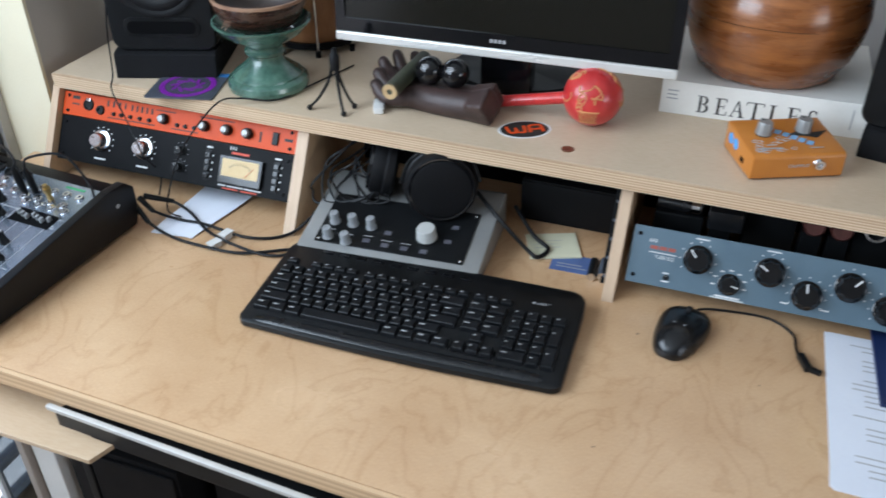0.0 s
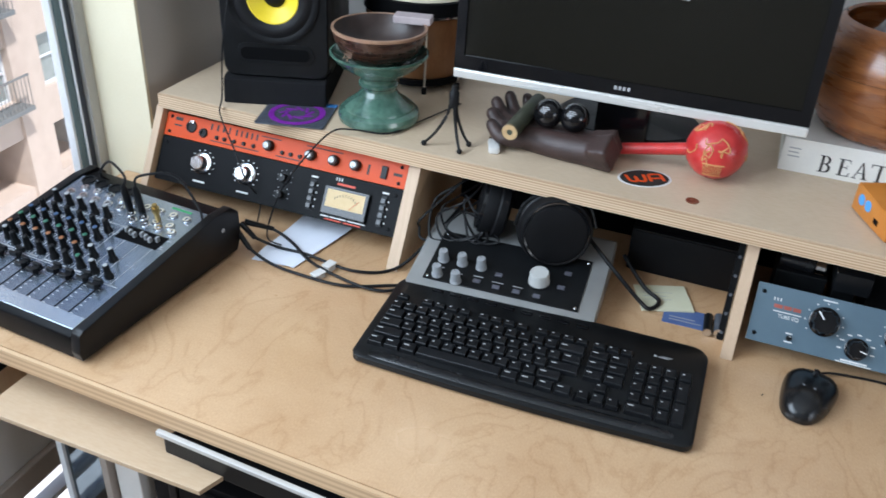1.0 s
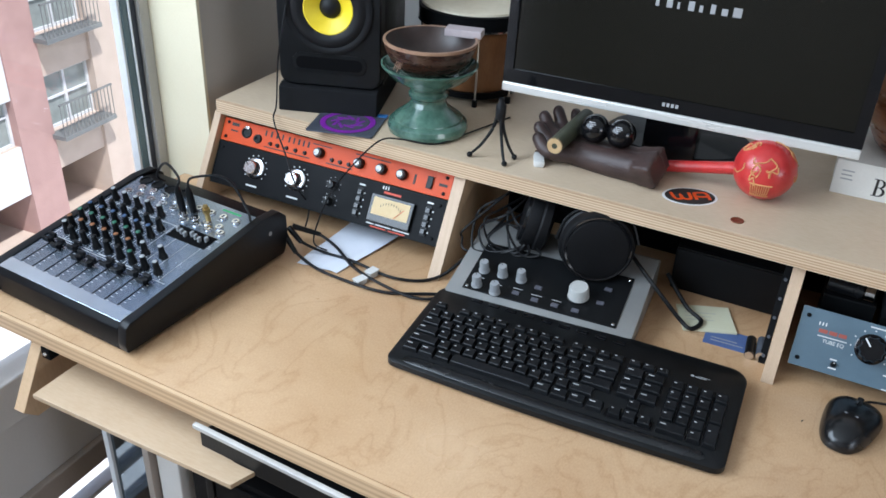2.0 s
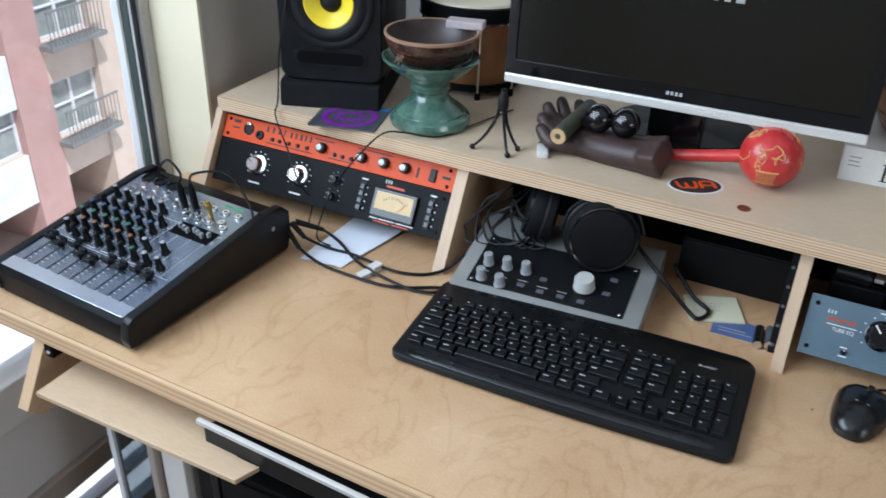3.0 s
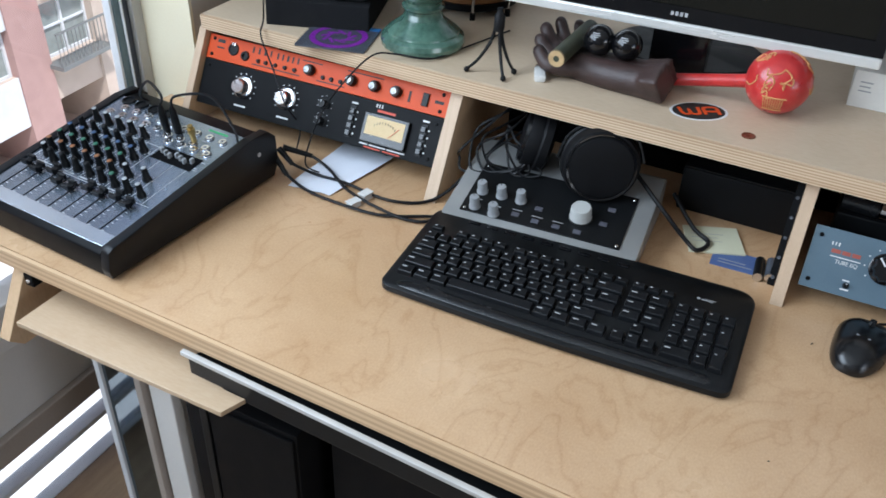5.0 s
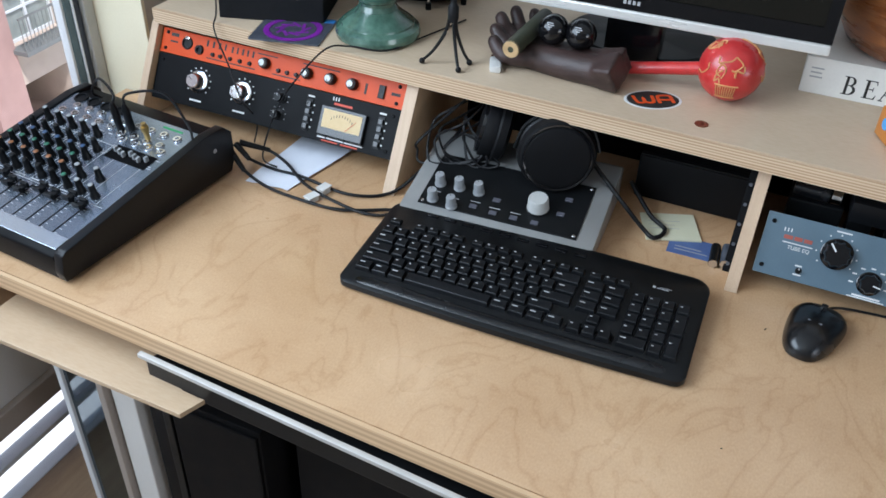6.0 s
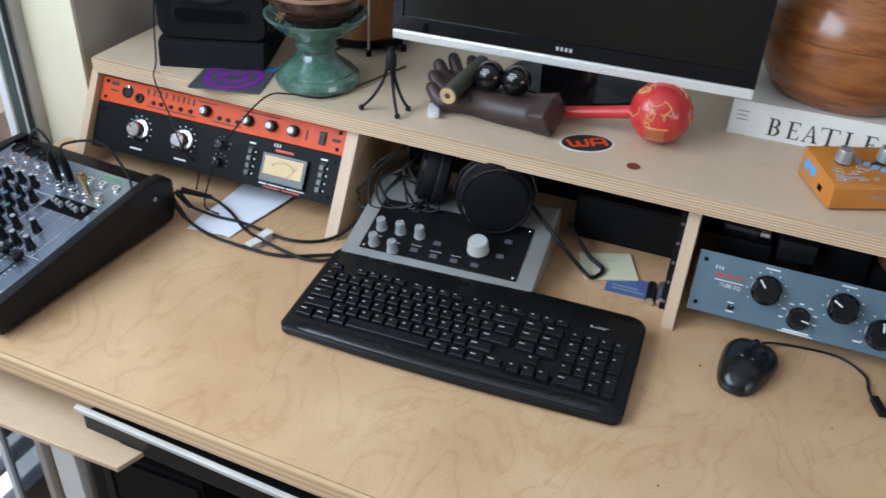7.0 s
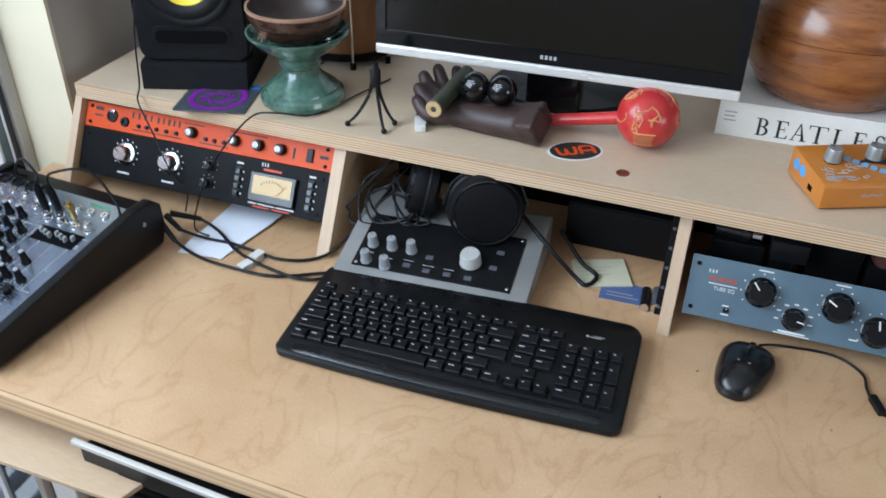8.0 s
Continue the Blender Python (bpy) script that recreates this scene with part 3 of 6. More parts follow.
for a, b in ((-0.0235, -0.0095), (0.492, 0.512), (1.045, 1.062), (1.57, 1.588)):
    upright(a, b)
# board in recess black, so the bays stay dark at the back
part("back_panel", slab(-0.009, 1.568, 0.30, 0.312, DESK + 0.001, SHELF - 0.027), "dark_hole", desk, "back of the bays, their shade put into its near-black colour")
BR = [(-0.415, 0.7225), (0.35, 0.7225), (0.35, 0.59), (-0.455, 0.594), (-0.478, 0.616)]
for x in (0.018, 1.60):
    part("bracket", prism(bmesh.new(), BR, x, x + 0.022, "x", 0.0015), "panel", desk, "slanted plywood bracket")
for x in (-0.03, 1.75):
    part("leg", slab(x, x + 0.05, 0.30, 0.55, 0.0, 0.7225, 0.003), "panel", desk)
tray = thing("pull_out_tray", "thin plywood tray on black runners pulled out under the desk", "tray")
part("board", prism(bmesh.new(), [(0.086, -0.486), (0.455, -0.487), (0.468, -0.452), (0.43, -0.452), (0.41, -0.436), (0.405, -0.1), (0.086, -0.1)], 0.6720, 0.680, "z", 0.001), "tray", tray, "pale birch plywood board")
part("runner", slab(0.0405, 0.058, -0.425, 0.1, 0.690, 0.712, 0.002), "black_metal", tray, "black steel runner")
part("runner_bracket", slab(0.0582, 0.0855, -0.38, 0.1, 0.664, 0.6718), "black_metal", tray)
part("screw", lathe(bmesh.new(), [(0, 0.003), (0.003, 0.0025), (0.004, 0)], 12, m=pose(0.049, -0.4255, 0.70, 90)), "chrome", tray)
drawer = thing("keyboard_drawer", "black pull-out keyboard drawer with a silver front lip under the desk", "drawer")
part("drawer_body", prism(bmesh.new(), [(0.372, -0.447), (1.35, -0.495), (1.35, -0.1), (0.41, -0.1), (0.41, -0.40), (0.385, -0.42)], 0.672, 0.708, "z", 0.002), "black", drawer)
part("front_lip", prism(bmesh.new(), [(0.366, -0.4455), (1.36, -0.499), (1.36, -0.507), (0.366, -0.4535)], 0.7135, 0.7205, "z", 0.0015), "lip", drawer, "silver front lip", True)
part("hanger", slab(0.42, 0.44, -0.38, -0.2, 0.7078, 0.7225), "black_metal", drawer)
part("hanger", slab(1.28, 1.30, -0.38, -0.2, 0.7078, 0.7225), "black_metal", drawer)
# ---- rack units in the slanted bays ----
RX = 60.0


def on_slope(x, s, recess=0.012):
    """A place s metres up the slanted front of the bays."""
    return (x, s * 0.5 + recess * 0.866, DESK + s * 0.866 - recess * 0.5)


def knob_mesh(r, h, base_r=None, base_h=0.0, flutes=0):
    bm = bmesh.new()
    prof = []
    if base_r:
        prof += [(0, 0), (base_r, 0), (base_r, base_h * 0.7), (base_r * 0.9, base_h), (r, base_h)]
    else:
        prof += [(0, 0), (r * 1.05, 0)]
    prof += [(r, base_h + h * 0.15), (r * 0.95, base_h + h * 0.85), (r * 0.85, base_h + h), (0, base_h + h)]
    lathe(bm, prof, 20 if not flutes else flutes * 2)
    if flutes:
        for v in bm.verts:
            a = math.atan2(v.co.y, v.co.x)
            k = round(a / (math.pi / flutes))
            if k % 2 and v.co.z > base_h and v.co.xy.length > r * 0.5:
                v.co.x *= 0.84
                v.co.y *= 0.84
    return bm


def knob(parent, x, y, z, r, h, material, base=None, base_r=None, base_h=0.0, pointer="white_ink", turn=20.0, flutes=0, label=""):
    k = part("knob", knob_mesh(r, h, None, 0, flutes), material, parent, label, True, 35)
    k.location = (x, y, z + base_h)
    k.rotation_euler[2] = radians(turn)
    if pointer:
        part("pointer", slab(-r * 0.055, r * 0.055, r * 0.25, r * 0.92, h, h + 0.0006), pointer, k)
    if base:
        part("skirt", lathe(bmesh.new(), [(0, -base_h), (base_r, -base_h), (base_r, -base_h * 0.4), (base_r * 0.86, 0), (0, 0)], 24), base, k, "", True, 35)
    return k


def ticks(parent, x, y, z, r, count, a0, a1, material, size=0.0022):
    bm = bmesh.new()
    for i in range(count):
        a = radians(a0 + (a1 - a0) * i / (count - 1))
        cx, cy = x + r * math.cos(a), y + r * math.sin(a)
        box(bm, cx - size / 2, cx + size / 2, cy - size / 2, cy + size / 2, z, z + 0.0003)
    return part("scale_marks", bm, material, parent)


def screws(parent, xs, ys, z):
    for x in xs:
        for y in ys:
            s = part("screw", lathe(bmesh.new(), [(0, 0), (0.0032, 0), (0.0032, 0.0012), (0.0022, 0.0022), (0, 0.0024)], 12), "black_metal", parent, "", True)
            s.location = (x, y, z)


# preamplifier with an orange front
H1, H2 = 0.0435, 0.083
pre = thing("rack_preamplifier", "orange-fronted rack preamplifier mounted in the desk bay", "audio rack", on_slope(-0.0075, 0.1375), rx=RX)
pre.scale = (1.025, 1.0, 1.0)
part("front_panel", slab(0.001, 0.4816, 0, H1, -0.003, 0, 0.0006), "orange", pre, "orange enamelled steel")
part("chassis", slab(0.022, 0.46, 0.003, H1 - 0.002, -0.12, -0.0035), "black_metal", pre)
screws(pre, (0.012, 0.47), (0.008, 0.036), 0)
xlr = part("xlr_socket", lathe(bmesh.new(), [(0.0, 0.0005), (0.0075, 0.0005), (0.0085, 0.0025), (0.0105, 0.0025), (0.0115, 0)], 24), "black", pre, "", True)
xlr.location = (0.056, 0.0245, 0)
part("latch", slab(-0.004, 0.004, 0.006, 0.012, 0.001, 0.004, 0.001), "chrome", xlr)
jk = part("jack_socket", lathe(bmesh.new(), [(0, 0.0005), (0.004, 0.0005), (0.0045, 0.004), (0.0078, 0.004), (0.009, 0)], 20), "black", pre, "", True)
jk.location = (0.083, 0.018, 0)
for x in (0.112, 0.128, 0.148, 0.168, 0.188, 0.246, 0.263, 0.281):
    bt = part("push_button", lathe(bmesh.new(), [(0, 0.004), (0.003, 0.004), (0.0034, 0.0005), (0.0042, 0), (0, 0)], 14), "black", pre, "", True)
    bt.location = (x, 0.015, 0)
for x in (0.219, 0.302, 0.347, 0.388):
    knob(pre, x, 0.022, 0, 0.0062, 0.004, "silver", "black", 0.0098, 0.011, "black_ink", 35 + 400 * x, label="small silver-topped knob")
part("rocker_switch", slab(0.436, 0.447, 0.010, 0.032, 0, 0.004, 0.001), "black", pre)
bm = bmesh.new()
for i, w in enumerate((9, 10, 11, 8)):
    box(bm, 0.096 + i * 0.0125, 0.096 + i * 0.0125 + w * 0.0004, 0.027, 0.038, 0, 0.0004)
for i, w in enumerate((9, 8, 10, 8, 9)):
    box(bm, 0.148 + i * 0.0105, 0.148 + i * 0.0105 + w * 0.0004, 0.026, 0.037, 0, 0.0004)
bars(bm, [(0.02, 0.036, 0.034, 0.006), (0.02, 0.036, 0.022, 0.003), (0.10, 0.20, 0.0075, 0.002), (0.20, 0.24, 0.036, 0.002), (0.29, 0.36, 0.037, 0.002), (0.235, 0.29, 0.0075, 0.002), (0.41, 0.414, 0.02, 0.018), (0.458, 0.474, 0.022, 0.005)], 0)
part("panel_print", bm, "black_ink", pre, "dark unreadable print")

# limiting amplifier, black
lim = thing("rack_limiter", "black rack limiter with a yellow meter mounted in the desk bay", "audio rack", on_slope(-0.0075, 0.0535), rx=RX)
lim.scale = (1.025, 1.0, 1.0)
part("front_panel", slab(0.001, 0.4816, 0, H2, -0.003, 0, 0.0006), "black_metal", lim, "black enamelled steel")
part("chassis", slab(0.022, 0.46, 0.04, H2 - 0.002, -0.06, -0.0035), "black_metal", lim)
screws(lim, (0.012, 0.47), (0.012, 0.071), 0)
for x, t in ((0.094, 50), (0.185, -30)):
    knob(lim, x, 0.047, 0, 0.0135, 0.016, "chrome", "chrome", 0.020, 0.004, "black_ink", t, label="large turned aluminium knob")
    ticks(lim, x, 0.047, 0, 0.0245, 11, -40, 220, "white_ink")
    part("caption", bars(bmesh.new(), [(x - 0.012, x + 0.012, 0.013, 0.003)], 0), "white_ink", lim)
for y in (0.056, 0.026):
    knob(lim, 0.262, y, 0, 0.0075, 0.012, "black", "black", 0.010, 0.002, "white_ink", 15, label="small black knob")
    ticks(lim, 0.262, y, 0, 0.0145, 7, -20, 200, "grey_ink", 0.0015)
for x in (0.318, 0.452):
    part("button_strip", slab(x - 0.006, x + 0.006, 0.012, 0.066, 0, 0.002, 0.0008), "black", lim)
    for i in range(4):
        part("push_button", slab(x - 0.0045, x + 0.0045, 0.015 + i * 0.0125, 0.024 + i * 0.0125, 0.002, 0.006, 0.001), "black_gloss", lim)
    part("button_marks", bars(bmesh.new(), [(x + 0.007, x + 0.0095, 0.0195 + i * 0.0125, 0.003) for i in range(4)] + [(x - 0.006, x + 0.006, 0.071, 0.003)], 0), "white_ink", lim)
vu = part("meter", slab(0.343, 0.428, 0.012, 0.062, 0, 0.007, 0.002), "black_gloss", lim, "black meter housing")
part("dial_face", slab(0.350, 0.421, 0.026, 0.057, 0.007, 0.0075), "vu", vu, "pale yellow dial")
bm = bmesh.new()
for i in range(9):
    a = radians(50 + 10 * i)
    c = Vector((0.3855 + 0.030 * math.cos(a), 0.020 + 0.030 * math.sin(a), 0))
    box(bm, c.x - 0.0005, c.x + 0.0005, c.y - 0.0022, c.y + 0.0022, 0.0076, 0.0079)
part("dial_marks", bm, "black_ink", vu)
part("needle", tube(bmesh.new(), [(0.395, 0.027, 0.0083), (0.412, 0.046, 0.0083)], 0.0004, 5, 1), "red_ink", vu)
part("panel_print", bars(bmesh.new(), [(0.343, 0.358, 0.0085, 0.0022), (0.361, 0.392, 0.0085, 0.0022), (0.395, 0.428, 0.0085, 0.0022)], 0), "white_ink", lim)
part("red_print", bars(bmesh.new(), [(0.352, 0.383, 0.0038, 0.0022), (0.388, 0.420, 0.0038, 0.0022), (0.362, 0.396, 0.068, 0.004)], 0), "red_ink", lim)
bm = bmesh.new()
for i in range(3):
    box(bm, 0.358 + i * 0.005, 0.360 + i * 0.005, 0.073, 0.079, 0, 0.0004)
part("logo_strokes", bm, "white_ink", lim)

# equaliser, blue-grey
eq = thing("rack_equaliser", "blue-grey rack equaliser with black fluted knobs in the desk bay", "audio rack", on_slope(1.0735, 0.037), rx=RX)
part("front_panel", slab(0, 0.4826, 0, 0.0885, -0.003, 0, 0.0006), "blue_grey", eq, "blue-grey enamelled steel")
part("chassis", slab(0.022, 0.46, 0.04, 0.08, -0.055, -0.0035), "black_metal", eq)
screws(eq, (0.010, 0.472), (0.012, 0.076), 0)
for x, y, r, t in ((0.100, 0.052, 0.0195, 40), (0.203, 0.053, 0.0195, 60), (0.258, 0.030, 0.0195, 10), (0.313, 0.053, 0.0195, -40), (0.368, 0.030, 0.0195, 0), (0.42, 0.053, 0.0195, 30)):
    knob(eq, x, y, 0, r, 0.015, "black_gloss", "black_gloss", r * 1.12, 0.004, "white_ink", t, 10, "black fluted knob")
    ticks(eq, x, y, 0, r * 1.36, 9, -35, 215, "white_ink", 0.002)
knob(eq, 0.150, 0.024, 0, 0.0145, 0.013, "black_gloss", "black_gloss", 0.0165, 0.003, "white_ink", -100, 8, "small black pointer knob")
bm = bmesh.new()
for i in range(7):
    a = radians(-10 + 33 * i)
    box(bm, 0.150 + 0.023 * math.cos(a) - 0.003, 0.150 + 0.023 * math.cos(a) + 0.003, 0.024 + 0.021 * math.sin(a) - 0.001, 0.024 + 0.021 * math.sin(a) + 0.001, 0, 0.0003)
bars(bm, [(0.133, 0.169, 0.0045, 0.0025), (0.127, 0.175, 0.0015, 0.0015), (0.092, 0.112, 0.083, 0.002), (0.194, 0.214, 0.084, 0.002), (0.225, 0.236, 0.013, 0.002), (0.28, 0.292, 0.013, 0.002), (0.028, 0.068, 0.051, 0.0014), (0.053, 0.062, 0.0225, 0.002), (0.053, 0.064, 0.010, 0.002)], 0)
for i in range(3):
    box(bm, 0.026 + i * 0.0045, 0.0275 + i * 0.0045, 0.066, 0.071, 0, 0.0004)
part("panel_print", bm, "white_ink", eq)
part("red_logo", bars(bmesh.new(), [(0.028, 0.040, 0.0585, 0.0055), (0.042, 0.053, 0.0585, 0.0055), (0.055, 0.066, 0.0585, 0.0055)], 0), "faded_red", eq, "red logo block")
writing("caption", "TUBE EQ", 0.0075, "white_ink", eq, pose(0.036, 0.0445, 0.0004))
sw = part("toggle_switch", lathe(bmesh.new(), [(0, 0.003), (0.0035, 0.003), (0.0045, 0), (0, 0)], 12), "black", eq, "", True)
sw.location = (0.059, 0.016, 0)
part("lever", tube(bmesh.new(), [(0, 0, 0.002), (0, 0.003, 0.010)], 0.0012, 6, 1), "chrome", sw)

# ---- computer keyboard ----
kb = thing("computer_keyboard", "full-size black plastic keyboard lying on the desk", "keyboard", (0.5475, -0.2435, DESK), 1.6)
KW, KD = 0.487, 0.203
bm = bmesh.new()
out = []
for i in range(21):
    u = i / 20
    x = 0.016 + (KW - 0.032) * u
    out.append((x, -0.006 * math.sin(math.pi * u)))
for cx, cy, r, a0 in ((KW - 0.016, 0.016, 0.016, -90), (KW - 0.026, KD - 0.026, 0.026, 0), (0.026, KD - 0.026, 0.026, 90), (0.016, 0.016, 0.016, 180)):
    for k in range(0 if cy > 0.1 else 1, 7 if cy > 0.1 or cx < 0.1 else 7):
        a = radians(a0 + 15 * k)
        out.append((cx + r * math.cos(a), cy + r * math.sin(a)))
out.pop()
low = [bm.verts.new((x, y, 0.004)) for x, y in out]
mid = [bm.verts.new((x, y, 0.0125 + 0.07 * max(0, y))) for x, y in out]
cx, cy = KW / 2, KD / 2
top = [bm.verts.new((cx + (x - cx) * 0.985, cy + (y - cy) * 0.955, 0.0155 + 0.07 * max(0, y))) for x, y in out]
n = len(out)
for i in range(n):
    j = (i + 1) % n
    bm.faces.new((low[i], low[j], mid[j], mid[i]))
    bm.faces.new((mid[i], mid[j], top[j], top[i]))
bm.faces.new(low)
bm.faces.new(top)
part("case", bm, "black", kb, "matt black plastic case", True, 50)
for x, y in ((0.03, 0.02), (KW - 0.03, 0.02), (0.03, KD - 0.02), (KW - 0.03, KD - 0.02)):
    part("foot", slab(x - 0.012, x + 0.012, y - 0.005, y + 0.005, 0, 0.0045), "rubber", kb)
CAPS = {}


def key(x, y, w, d=0.0190, h=0.0085, legend=1):
    """One keycap, w wide, its front left corner at x, y, on the sloping deck."""
    tag = (round(w, 4), round(d, 4), round(h, 4))
    if tag not in CAPS:
        bm = bmesh.new()
        a = [bm.verts.new(p) for p in ((0.0007, 0.0007, 0), (w - 0.0007, 0.0007, 0), (w - 0.0007, d - 0.0007, 0), (0.0007, d - 0.0007, 0))]
        b = [bm.verts.new(p) for p in ((0.0016, 0.0022, h * 0.8), (w - 0.0016, 0.0022, h * 0.8), (w - 0.0016, d - 0.0012, h * 0.8), (0.0016, d - 0.0012, h * 0.8))]
        c = [bm.verts.new(p) for p in ((0.0026, 0.0032, h * 0.93), (w - 0.0026, 0.0032, h * 0.93), (w - 0.0026, d - 0.002, h), (0.0026, d - 0.002, h))]
        for p, q in ((a, b), (b, c)):
            for i in range(4):
                bm.faces.new((p[i], p[(i + 1) % 4], q[(i + 1) % 4], q[i]))
        bm.faces.new(c)
        k = part("key", bm, "black_key", kb)
        CAPS[tag] = k.data
    else:
        k = share("key", CAPS[tag], kb, Matrix())
    k.matrix_local = pose(x, y, 0.0148 + 0.07 * y, 4.0, 0, 0)
    if legend:
        LEG.append((x + 0.004, y + d * 0.62, min(0.0035 if w < 0.02 else 0.008, w * 0.5), 0.0148 + 0.07 * (y + d * 0.62) + h * 0.985))
    return k


LEG = []
P, PY = 0.0203, 0.0214
rows = [[1.25, 1.25, 1.25, 6.25, 1.25, 1.25, 1.25, 1.25], [2.25] + [1] * 10 + [1.75], [1.75] + [1] * 11 + [2.25], [1.5] + [1] * 12 + [1.5], [1] * 13 + [2]]
X0, Y0 = 0.0150, 0.0265
for r, row in enumerate(rows):
    x = X0
    for w in row:
        key(x, Y0 + r * PY, w * P - 0.0012, legend=0 if w > 5 else 1)
        x += w * P
YF = Y0 + 5 * PY + 0.005
for g, k0 in enumerate((0, 2.0, 6.5, 11.0)):
    for i in range(1 if g == 0 else 4):
        key(X0 + (k0 + i) * P, YF, P - 0.0012, 0.0125, 0.006)
XN = X0 + 15.25 * P
for i in range(3):
    key(XN + i * P, YF, P - 0.0012, 0.0125, 0.006)
for r in range(3):
    for c in range(2):
        key(XN + c * 1.45 * P, Y0 + (2 + r) * PY, 1.45 * P - 0.0012)
for i in range(3):
    key(XN + i * P, Y0, P - 0.0012)
key(XN + P, Y0 + PY, P - 0.0012)
XP = XN + 3.25 * P
for r in range(5):
    for c in range(4):
        if (r, c) in ((0, 1), (1, 3), (3, 3)):
            continue
        w = 2 if (r, c) == (0, 0) else 1
        d = 2 if (r, c) in ((0, 3), (2, 3)) else 1
        key(XP + c * P, Y0 + r * PY, w * P - 0.0012, d * PY - 0.0016)
bm = bmesh.new()
for x, y, w, z in LEG:
    box(bm, x, x + w, y - 0.0009, y + 0.0009, z - 0.0004, z + 0.0003)
lg = part("legend_print", bm, "grey_ink", kb, "tiny pale unreadable print")
lg["kind"] = "stuff"
for i in range(9):
    x = 0.06 + i * 0.029
    part("media_button", slab(x, x + 0.018, KD - 0.026, KD - 0.019, 0.0262, 0.0300, 0.001), "black_gloss", kb)
bm = bmesh.new()
prof = [(0.0015, 0.013), (0.0035, 0.0165), (0.008, 0.0184), (0.013, 0.0188), (0.018, 0.0180), (0.0212, 0.0165), (0.0212, 0.0145), (0.0015, 0.0125)]
rings = []
for i in range(25):
    u = i / 24
    dy = -0.006 * math.sin(math.pi * u) * 0.8
    e = min(1.0, math.sin(math.pi * u) * 5 + 0.02)
    rings.append([bm.verts.new((0.012 + (KW - 0.024) * u, y + dy + 0.0015, 0.0135 + (z - 0.0135) * e)) for y, z in prof])
for a, b in zip(rings, rings[1:]):
    for k in range(len(prof)):
        q = (k + 1) % len(prof)
        bm.faces.new((a[k], a[q], b[q], b[k]))
bm.faces.new(rings[0])
bm.faces.new(rings[-1])
part("palm_strip", bm, "black_gloss_worn", kb, "satin rounded strip along the front", True, 50)
part("key_well", slab(XN - 0.003, XN + 3 * P + 0.002, Y0 - 0.002, Y0 + 2 * PY, 0.0166, 0.0185, 0.0006), "black_gloss", kb)
part("logo_strokes", bars(bmesh.new(), [(0.412, 0.416, 0.158, 0.004), (0.418, 0.434, 0.157, 0.0014), (0.422, 0.438, 0.160, 0.0008)], 0.0267), "grey_ink", kb, "pale logo stroke")

# ---- mixing desk ----
mx = thing("mixing_console", "compact black audio mixer with silver-lit face standing on the desk", "mixer", (0.217, -0.413, DESK), -4.0)
MW, MD, MH0, MH1 = 0.310, 0.362, 0.046, 0.088
# bluish window sheen is put into both base colours, strongest on the lip
M["mixer_face"] = mat("mixer_face_sheen", (0.33, 0.385, 0.46), (0.22, 0.26, 0.325), 0.22, 0.8, scale=12, fine=500, bump=0.05)
M["mixer_lip"] = mat("mixer_lip_sheen", (0.64, 0.70, 0.77), (0.54, 0.60, 0.67), 0.22, 0.8, scale=12, fine=500, bump=0.04)
M["cheek_black"] = mat("moulded_black", (0.006, 0.0065, 0.008), (0.004, 0.0045, 0.0055), 0.36, scale=30, fine=700, bump=0.1, spec=0.25)
slope = math.atan2(MH1 - MH0, MD - 0.05)
def cheek(x0, x1):
    return prism(bmesh.new(), [(0.002, 0.006), (-0.001, 0.02), (0.004, MH0 + 0.002), (0.012, MH0 + 0.007), (MD - 0.06, MH1 + 0.004), (MD - 0.02, MH1 + 0.004), (MD - 0.002, MH1 - 0.012), (MD, 0.03), (MD - 0.012, 0.006)], x0, x1, "x", 0.003)
part("side_cheek", cheek(-0.017, 0.0), "cheek_black", mx, "black moulded side cheek", True, 35)
part("side_cheek", cheek(-MW, -MW + 0.017), "cheek_black", mx, "black moulded side cheek", True, 35)
part("case", prism(bmesh.new(), [(0.004, 0.004), (0.002, MH0 - 0.004), (0.010, MH0 + 0.002), (MD - 0.05, MH1 - 0.001), (MD - 0.02, MH1 - 0.004), (MD - 0.004, 0.006)], -MW + 0.0172, -0.0172, "x", 0.002), "black_metal", mx, "", True, 35)
part("front_strip", slab(-MW + 0.018, -0.018, 0.010, 0.034, -0.001, 0.0012, 0.0005, m=pose(0, 0.0, MH0 + 0.003, math.degrees(slope))), "mixer_lip", mx, "glossy front lip with sky sheen put into its pale colour")
face = part("face_plate", slab(-MW + 0.018, -0.018, 0.034, MD - 0.052, 0, 0.0018, 0.0006, m=pose(0, 0, MH0 + 0.001, math.degrees(slope))), "mixer_face", mx, "dark grey metal face plate with window sheen put into its colour")
for x in (-0.27, -0.04):
    for y in (0.03, 0.31):
        part("foot", slab(x - 0.01, x + 0.01, y - 0.01, y + 0.01, 0, 0.0075, 0.002), "rubber", mx)
FW = MW - 0.036


def fm(u, v, turn=0.0, up=0.0):
    """A pose on the mixer's face: u across, v from front to back."""
    return pose(0, 0, MH0 + 0.0028, math.degrees(slope)) @ pose(-MW + 0.018 + u * FW, 0.012 + v * (MD - 0.064), up, 0, 0, turn)


rnd = random.Random(4)
bm = bmesh.new()
cap = lathe(bmesh.new(), [(0, 0), (0.0074, 0), (0.0070, 0.005), (0.0056, 0.007), (0.0047, 0.0225), (0.0037, 0.0237), (0, 0.0237)], 12)
first_knob = part("knob", cap, "black", mx, "", True, 35)
first_knob.matrix_local = fm(0.09, 0.38)
TIPS = {}


